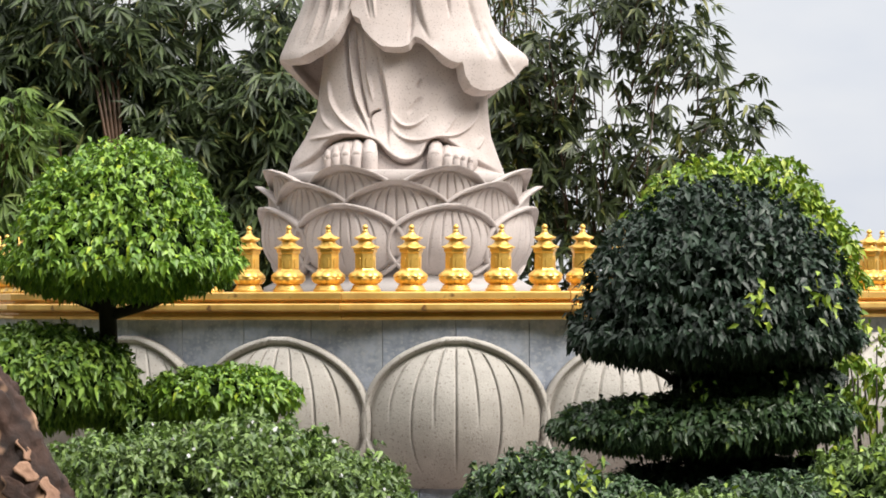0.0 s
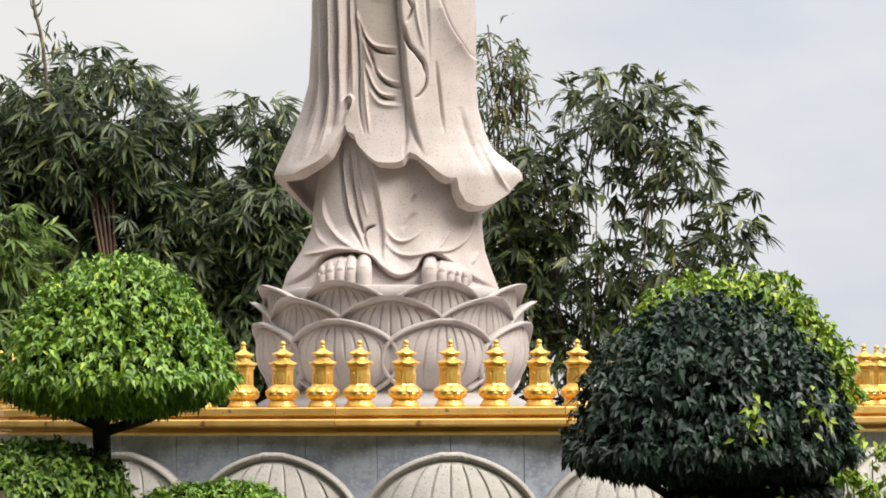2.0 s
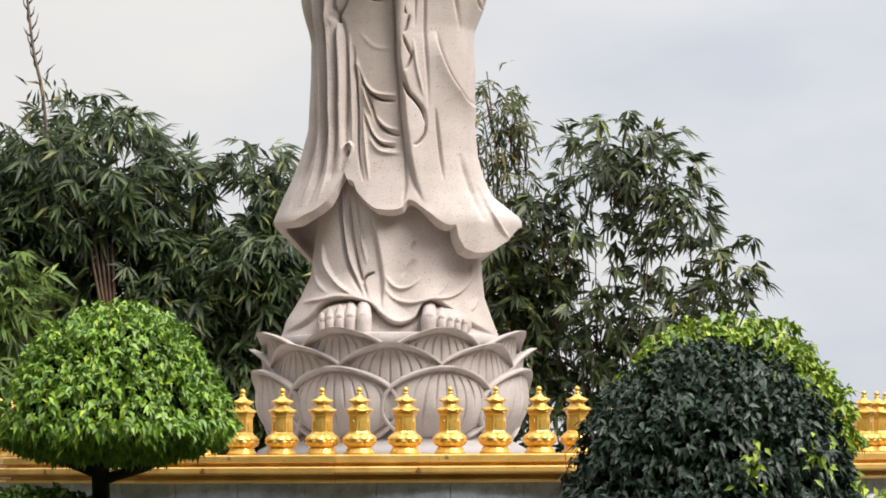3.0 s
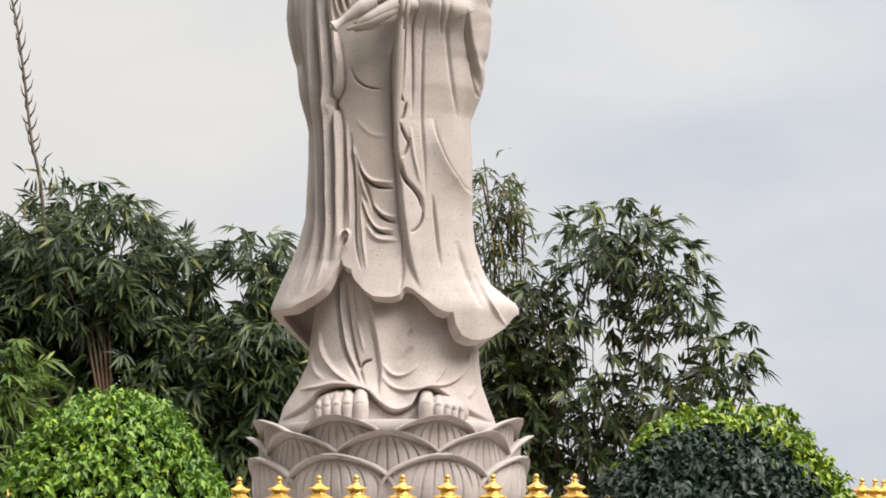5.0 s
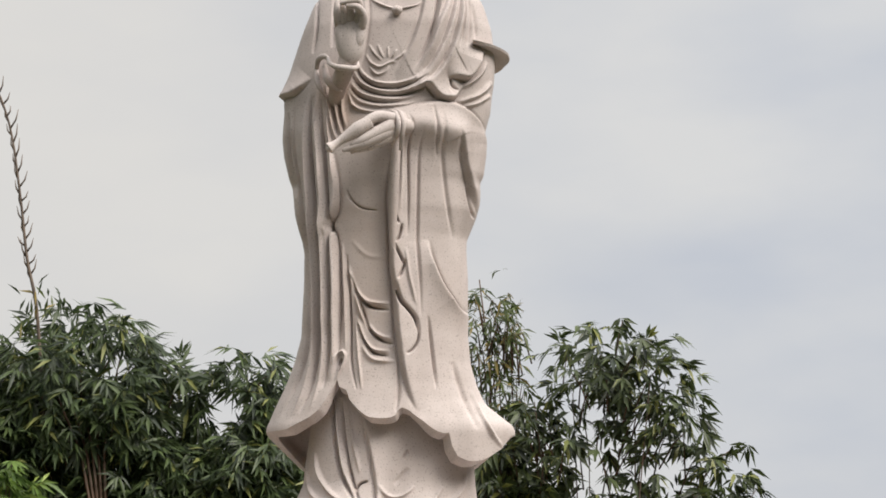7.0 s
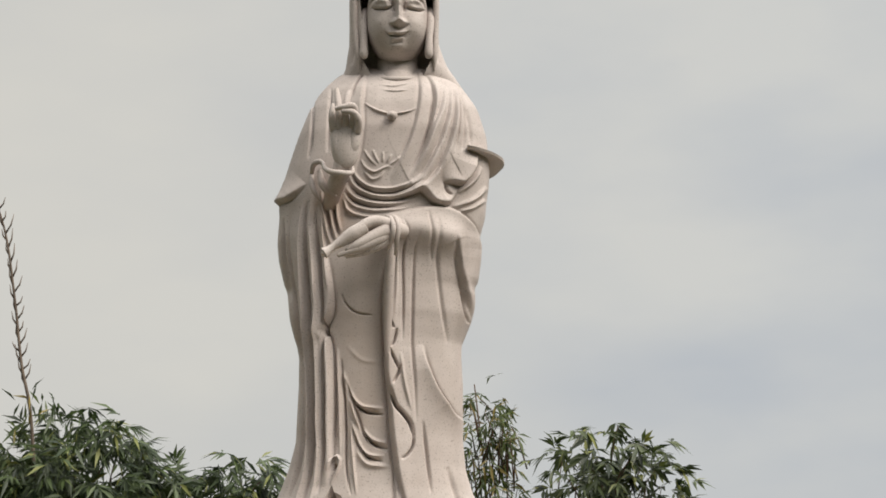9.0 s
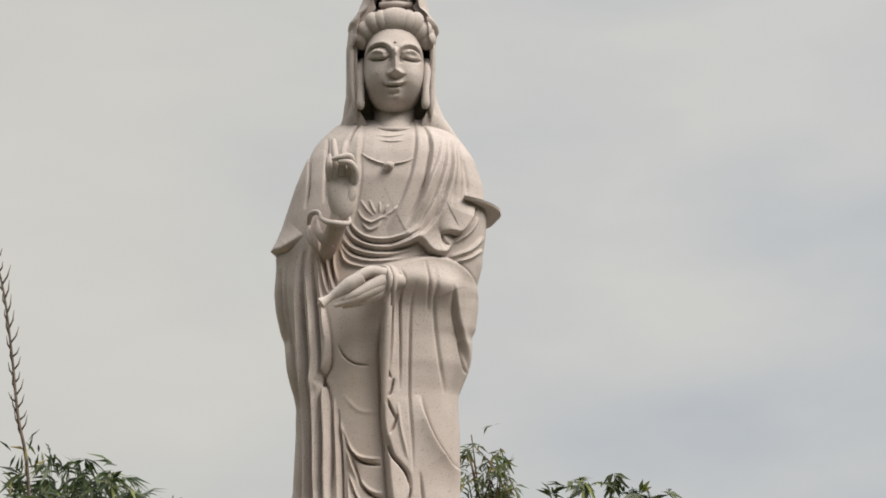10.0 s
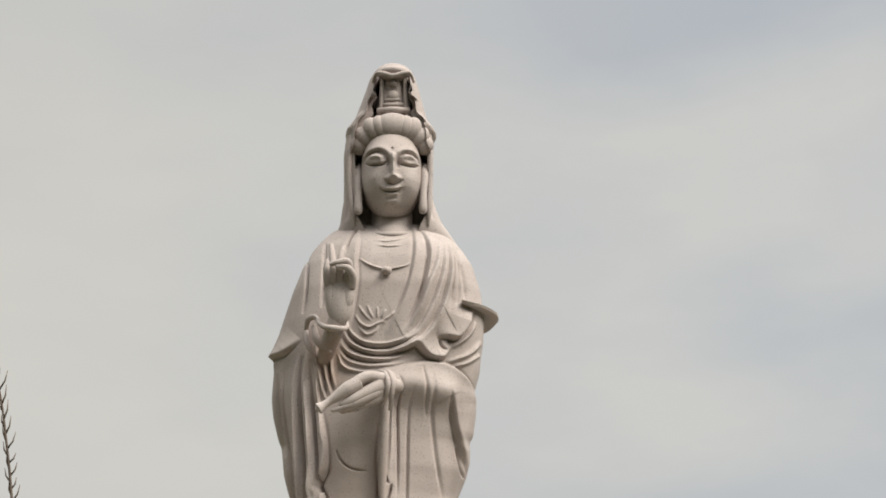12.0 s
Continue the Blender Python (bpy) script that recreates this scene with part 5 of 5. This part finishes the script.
def build_shrubs():
    rng = np.random.default_rng(13)
    s = thing("flowering_shrub", (-0.78, 9.0, 0), "low spreading green shrub with tiny white flowers", "shrub")
    limb(s, [(0, 0, 0), (0.02, 0, 0.4), (0.0, 0, 0.7)], [0.03, 0.025, 0.015], name="stem")
    pad(rng, s, (-0.03, 0.0, 0.74), 0.70, 0.6, 0.42, 0.5, 0.037, LEAF_SHRUB, 24000, rough=0.12, shag=0.5)
    for x, y, z, r, h in ((0.36, -0.1, 0.78, 0.36, 0.26), (-0.42, -0.15, 0.86, 0.36, 0.27), (0.05, -0.1, 0.95, 0.36, 0.24), (0.62, 0.0, 0.58, 0.24, 0.26)):
        pad(rng, s, (x, y, z), r, 0.4, h, 0.3, 0.037, LEAF_SHRUB, 6500, rough=0.13, shag=0.6, inner=False)
    bm = bmesh.new()
    for k in range(5):
        a = 2 * math.pi * k / 5
        d, e = Vector((math.cos(a), 0, math.sin(a))), Vector((-math.sin(a), 0, math.cos(a)))
        q = [Vector((0, 0, 0)), d * 0.010 + e * 0.006 + Vector((0, -0.003, 0)), d * 0.017 + Vector((0, 0.001, 0)), d * 0.010 - e * 0.006 + Vector((0, -0.003, 0))]
        bm.faces.new([bm.verts.new(v) for v in q])
    flower = part("flower", bm, FLOWER, s, "tiny white flower")
    n = 0
    for u in range(34):
        a, b = rng.uniform(-1.25, 1.25), rng.uniform(0.15, 1.25)
        at = (-0.03 + 0.71 * math.sin(a) * math.cos(b), -0.64 * math.cos(a) * math.cos(b) - 0.02, 0.76 + 0.44 * math.sin(b))
        ob = flower if n == 0 else new("flower", flower.data)
        ob.parent = s
        ob.matrix_basis = pose(*at, rng.uniform(-30, 20), rng.uniform(0, 70), rng.uniform(-40, 40)) @ Matrix.Scale(rng.uniform(0.32, 0.6), 4)
        n += 1
    s = thing("shrub", (1.70, 13.6, 0), "lime-green leafy shrub behind the dark topiary", "shrub")
    limb(s, [(0, 0, 0), (0.05, 0, 0.8), (0.0, 0, 1.6)], [0.05, 0.04, 0.02], name="stem")
    pad(rng, s, (-0.02, 0.0, 1.80), 0.55, 0.5, 0.62, 0.8, 0.062, LEAF_LIME, 12000, rough=0.12, shag=0.6)
    pad(rng, s, (-0.30, 0.0, 2.02), 0.34, 0.35, 0.36, 0.4, 0.060, LEAF_LIME, 2600, rough=0.2, shag=0.7, inner=False)
    pad(rng, s, (0.34, -0.1, 1.72), 0.28, 0.35, 0.40, 0.6, 0.062, LEAF_LIME, 3200, rough=0.2, shag=0.7, inner=False)
    s = thing("weedy_shrub", (2.22, 13.0, 0), "loose lime-green shrub with thin bare stems", "shrub")
    for k in range(16):
        x = rng.uniform(-0.34, 0.40)
        limb(s, [(x * 0.5, 0, 0), (x * 0.8, rng.uniform(-0.1, 0.1), 0.7), (x + rng.uniform(-0.1, 0.1), 0, 1.35)], [0.012, 0.009, 0.004], name="stem", sides=5)
    pad(rng, s, (0.02, 0.0, 1.22), 0.40, 0.3, 0.26, 0.28, 0.075, LEAF_LIME, 900, rough=0.3, shag=0.8, inner=False)
    pad(rng, s, (0.08, 0.1, 0.85), 0.42, 0.3, 0.28, 0.3, 0.075, LEAF_MID, 700, rough=0.3, shag=0.8, inner=False)
    for x, y, rx, top, mat in ((0.40, 10.6, 0.34, 0.95, LEAF_DEEP), (1.0, 10.2, 0.50, 0.80, LEAF_SHRUB), (1.45, 10.7, 0.40, 0.84, LEAF_DEEP), (1.95, 10.8, 0.38, 0.96, LEAF_SHRUB), (0.75, 11.0, 0.34, 0.80, LEAF_DEEP)):
        s = thing("hedge_shrub", (x, y, 0), "clipped low green hedge shrub with pale shoots", "shrub", "low hedge shrubs")
        limb(s, [(0, 0, 0), (0, 0, 0.5)], [0.03, 0.015], name="stem")
        pad(rng, s, (0, 0, top - 0.3), rx, 0.35, 0.3, 0.45, 0.046, mat, 8000, rough=0.18, shag=0.5)
        spots = [(rng.uniform(-rx, rx) * 0.8, -0.3, top - 0.12 + rng.uniform(-0.10, 0.06)) for k in range(5)]
        sprig(rng, s, spots, LEAF_LIME, 0.048, 9)


def build_trunk():
    t = thing("tree_trunk", (-1.335, 8.0, 0), "leaning tree trunk with flaking brown bark", "tree")
    line = smooth_curve([(0.24, 0, 0), (0.11, 0, 0.5), (-0.08, 0, 0.95), (-0.29, 0.05, 1.38), (-0.5, 0.1, 1.9), (-0.8, 0.2, 2.8)], 40)
    rad = np.interp(np.linspace(0, 1, len(line)), [0, 0.2, 0.4, 0.6, 0.8, 1], [0.26, 0.21, 0.17, 0.14, 0.12, 0.10])
    bm = bmesh.new()
    add_tube(bm, [tuple(p) for p in line], list(rad), 96)
    bm.normal_update()
    for v in bm.verts:
        q = Vector((v.co.x * 9, v.co.y * 9, v.co.z * 4))
        v.co += v.normal * (0.022 * noise.noise(q) + 0.014 * (1 if noise.noise(q * 2.1) > 0.08 else 0) + 0.012 * noise.noise(q * 4))
    part("trunk", bm, BARK, t)
    # plates of paler bark that lift off the trunk
    rng = np.random.default_rng(31)
    for k in range(34):
        i0, span = int(rng.integers(10, 128)), int(rng.integers(5, 15))
        a0, wide = rng.uniform(0.15, 0.95) * math.pi, rng.uniform(0.16, 0.42)
        rows = []
        for i in range(span):
            edge = math.sin(math.pi * (i + 0.5) / span) ** 0.5
            for j in range(6):
                th = a0 + wide * edge * (j / 5 - 0.5) + 0.05 * math.sin(i * 1.3 + k)
                lift = 1.10 + 0.05 * abs(j / 5 - 0.5) + 0.02 * rng.random()
                rows.append(line[i0 + i] + rad[i0 + i] * lift * np.array([math.cos(th), -math.sin(th), 0.0]))
        data = array_mesh("bark_plate", np.array(rows), grid_faces(6, span))
        data.shade_smooth()
        ob = mesh_object("bark_plate", data, FLAKE if rng.random() < 0.7 else BARK, t, "pale flaking bark")
        ob.modifiers.new("thickness", "SOLIDIFY").thickness = 0.006


def bamboo(name, at, label, blobs, clusters, culms, leaf, mat, seed, gaps=(), thick=0.17):
    """A bamboo clump: arching culms, drooping fans of narrow leaves round the limbs."""
    rng = np.random.default_rng(seed)
    t = thing(name, at, label, "bamboo")
    anchors, outs = [], []
    for (x, z, rx, rz, ry, n) in blobs:
        d = sphere_points(rng, n)
        r = rng.random(n) ** 0.45
        lump = np.array([1 + 0.3 * noise.noise(Vector(q) * 2.2 + Vector((x, z, seed))) for q in d])
        anchors.append(np.stack([x + d[:, 0] * r * rx * lump, d[:, 1] * r * ry, z + d[:, 2] * r * rz * lump], 1))
        outs.append(d)
    A, O = np.concatenate(anchors), np.concatenate(outs)
    for x, z, rx, rz in gaps:
        keep = ((A[:, 0] - x) / rx) ** 2 + ((A[:, 2] - z) / rz) ** 2 > rng.uniform(0.6, 1.1, len(A))
        A, O = A[keep], O[keep]
    per = clusters
    n = len(A)
    main = unit(O * np.array([1, 1, 0.35]) + rng.normal(size=(n, 3)) * 0.5 + np.array([0, -0.15, -0.55]))
    flat = unit(np.cross(main, rng.normal(size=(n, 3)) * 0.45 + np.array([0, -0.5, 0.8])))
    angle = np.tile(np.linspace(-1.25, 1.25, per), n) + rng.normal(size=n * per) * 0.16
    M, S = np.repeat(main, per, 0), np.repeat(flat, per, 0)
    way = unit(M * np.cos(angle)[:, None] + S * np.sin(angle)[:, None] + rng.normal(size=M.shape) * 0.12 + np.array([0, 0, -0.12]))
    base = np.repeat(A, per, 0) + M * rng.uniform(-0.07, 0.05, (n * per, 1))
    L = leaf * rng.uniform(0.6, 1.2, n * per) * (1 - 0.25 * np.abs(angle) / 1.25)
    nor = np.cross(S, M) * np.sign(np.cross(S, M)[:, 2:3] + 1e-6) + rng.normal(size=way.shape) * 0.3
    mesh_object("crown", leaf_mesh("crown", base, way, nor, L, L * thick, 0.16), mat, t)
    for pts, r in culms:
        limb(t, pts, list(np.linspace(r, r * 0.35, len(pts))), CULM, "culm", 7)
    # twigs from the culms to the leaf fans
    pick = rng.choice(n, min(n * 2 // 5, 240), replace=False)
    bm = bmesh.new()
    for k in pick:
        a = Vector(A[k])
        src = Vector((a.x * 0.8 + 0.1 * rng.normal(), a.y * 0.7, a.z - 0.35 - 0.2 * rng.random()))
        add_tube(bm, [src, (src + a) / 2 + Vector((0, 0, 0.06)), a], [0.010, 0.007, 0.004], 4)
    tagged(part("branching", bm, CULM, t), kind="stuff")
    return t


def build_bamboo():
    left = [(0.0, 0.03, 1.22, 1.08, 0.9, 800), (-0.95, -0.45, 0.95, 0.95, 0.8, 680), (1.72, 0.12, 0.66, 0.54, 0.4, 105), (1.85, -0.9, 0.85, 0.8, 0.7, 560), (0.7, -1.15, 1.0, 0.9, 0.8, 800), (-0.9, -1.6, 1.0, 0.9, 0.8, 680), (1.7, -2.0, 1.0, 0.8, 0.7, 600), (0.2, -2.3, 1.3, 0.8, 0.8, 700)]
    left = [(x, z + 4.43, rx, rz, ry, int(n * 1.45)) for x, z, rx, rz, ry, n in left]
    rng = np.random.default_rng(5)
    culms = []
    for k in range(9):
        x = rng.uniform(-0.5, 0.6)
        top = rng.uniform(3.8, 5.0)
        lean = rng.uniform(-0.5, 0.5)
        culms.append(([(x * 0.4, 0.1 * k - 0.4, 0), (x * 0.6, 0.1 * k - 0.4, top * 0.4), (x * 0.8 + lean * 0.3, 0.1 * k - 0.4, top * 0.75), (x + lean, 0.1 * k - 0.4, top)], 0.022))
    for k in range(5):
        culms.append(([(0.40 - 0.03 * k, -0.8, 0), (0.39 - 0.02 * k, -0.82, 2.3), (0.36 - 0.03 * k, -0.8, 3.1), (0.30 - 0.06 * k, -0.6, 3.9), (0.30 - 0.13 * k, -0.4, 4.5)], 0.030))
    bamboo("bamboo_clump", (-3.70, 26.0, 0), "dense dark green bamboo clump behind the pedestal", left, 9, culms, 0.29, LEAF_BAMBOO, 21, ((0.28, 4.92, 0.26, 0.20), (1.52, 4.42, 0.24, 0.26), (0.34, 3.6, 0.09, 0.5)), 0.165)
    right = [(1.95, 4.88, 0.84, 0.50, 0.6, 100), (2.52, 4.32, 0.66, 0.56, 0.5, 78), (1.43, 3.95, 0.85, 0.6, 0.6, 80), (3.12, 3.70, 0.46, 0.42, 0.4, 38), (1.8, 3.10, 1.0, 0.6, 0.6, 105), (2.6, 3.1, 0.7, 0.6, 0.6, 72), (1.6, 2.3, 1.2, 0.7, 0.6, 230), (2.6, 2.1, 0.7, 0.7, 0.6, 120), (0.85, 2.8, 0.45, 0.8, 0.5, 110), (0.95, 3.30, 0.45, 0.5, 0.5, 110), (0.72, 3.75, 0.32, 0.45, 0.4, 80), (1.0, 4.2, 0.3, 0.3, 0.4, 24)]
    right = [(x - 1.7, z, rx, rz, ry, n) for x, z, rx, rz, ry, n in right]
    culms = []
    for k in range(6):
        x = rng.uniform(-0.6, 0.8)
        top = rng.uniform(3.6, 4.8)
        culms.append(([(x * 0.3, 0.1 * k - 0.3, 0), (x * 0.6, 0.1 * k - 0.3, top * 0.5), (x, 0.1 * k - 0.3, top)], 0.014))
    bamboo("bamboo_clump", (1.7, 26.0, 0), "open airy bamboo clump with drooping leaves", right, 9, culms, 0.26, LEAF_OPEN, 22, thick=0.21)
    bamboo("bamboo_clump", (-4.45, 24.8, 0), "fresh green low bamboo clump beside the dark one", [(0.0, 3.25, 0.62, 0.50, 0.4, 130), (-0.2, 2.5, 0.6, 0.5, 0.4, 110)], 9, [([(0, 0, 0), (0.05, 0, 1.6), (0.1, 0, 3.2)], 0.025)], 0.30, LEAF_FRESH, 25)
    thin = [(0.0, 5.3, 0.36, 0.68, 0.3, 105), (0.1, 4.4, 0.38, 0.5, 0.3, 60)]
    bamboo("bamboo_clump", (0.72, 26.6, 0), "thin sparse bamboo shoot with few leaves", thin, 6, [([(0.0, 0, 0), (0.0, 0, 3.0), (-0.05, 0, 5.0), (-0.15, 0, 5.9)], 0.02)], 0.20, LEAF_DRY, 23)
    # a tall bare shoot above the left clump
    rng = np.random.default_rng(24)
    t = thing("bamboo_shoot", (-4.27, 25.6, 0), "tall thin dry bamboo shoot with bare side twigs", "bamboo")
    line = smooth_curve([(0.25, 0, 0), (0.22, 0, 3.5), (0.12, 0, 5.3), (-0.01, 0, 6.0), (-0.10, 0, 6.7), (-0.24, 0, 7.5), (-0.50, 0, 8.1), (-0.9, 0, 8.6)], 5)
    limb(t, [tuple(p) for p in line], list(np.linspace(0.026, 0.007, len(line))), DRY_CULM, "culm", 6)
    for k in range(13, len(line) - 1):
        for s in (-1, 1):
            a = line[k] + (line[k + 1] - line[k]) * (0.5 if s > 0 else 0.0)
            tip = a + np.array([s * rng.uniform(0.03, 0.09), 0, rng.uniform(0.10, 0.24)])
            limb(t, [tuple(a), tuple((a + tip) / 2 + np.array([s * 0.015, 0, -0.01])), tuple(tip)], [0.012, 0.009, 0.003], DRY_CULM, "twig", 5)
    A = np.array([0.08, 0, 5.35]) + rng.normal(size=(40, 3)) * np.array([0.13, 0.10, 0.16])
    W = rng.normal(size=(40, 3)) * 0.5 + np.array([0, 0, 0.9])
    mesh_object("crown", leaf_mesh("crown", A, W, rng.normal(size=(40, 3)), 0.22, 0.03), LEAF_DRY, t)


build_ground()
build_backdrop()
build_lotus()
build_statue()
build_left_topiary()
build_right_topiary()
build_shrubs()
build_trunk()
build_bamboo()
build_finials()
build_slabs(build_pedestal())
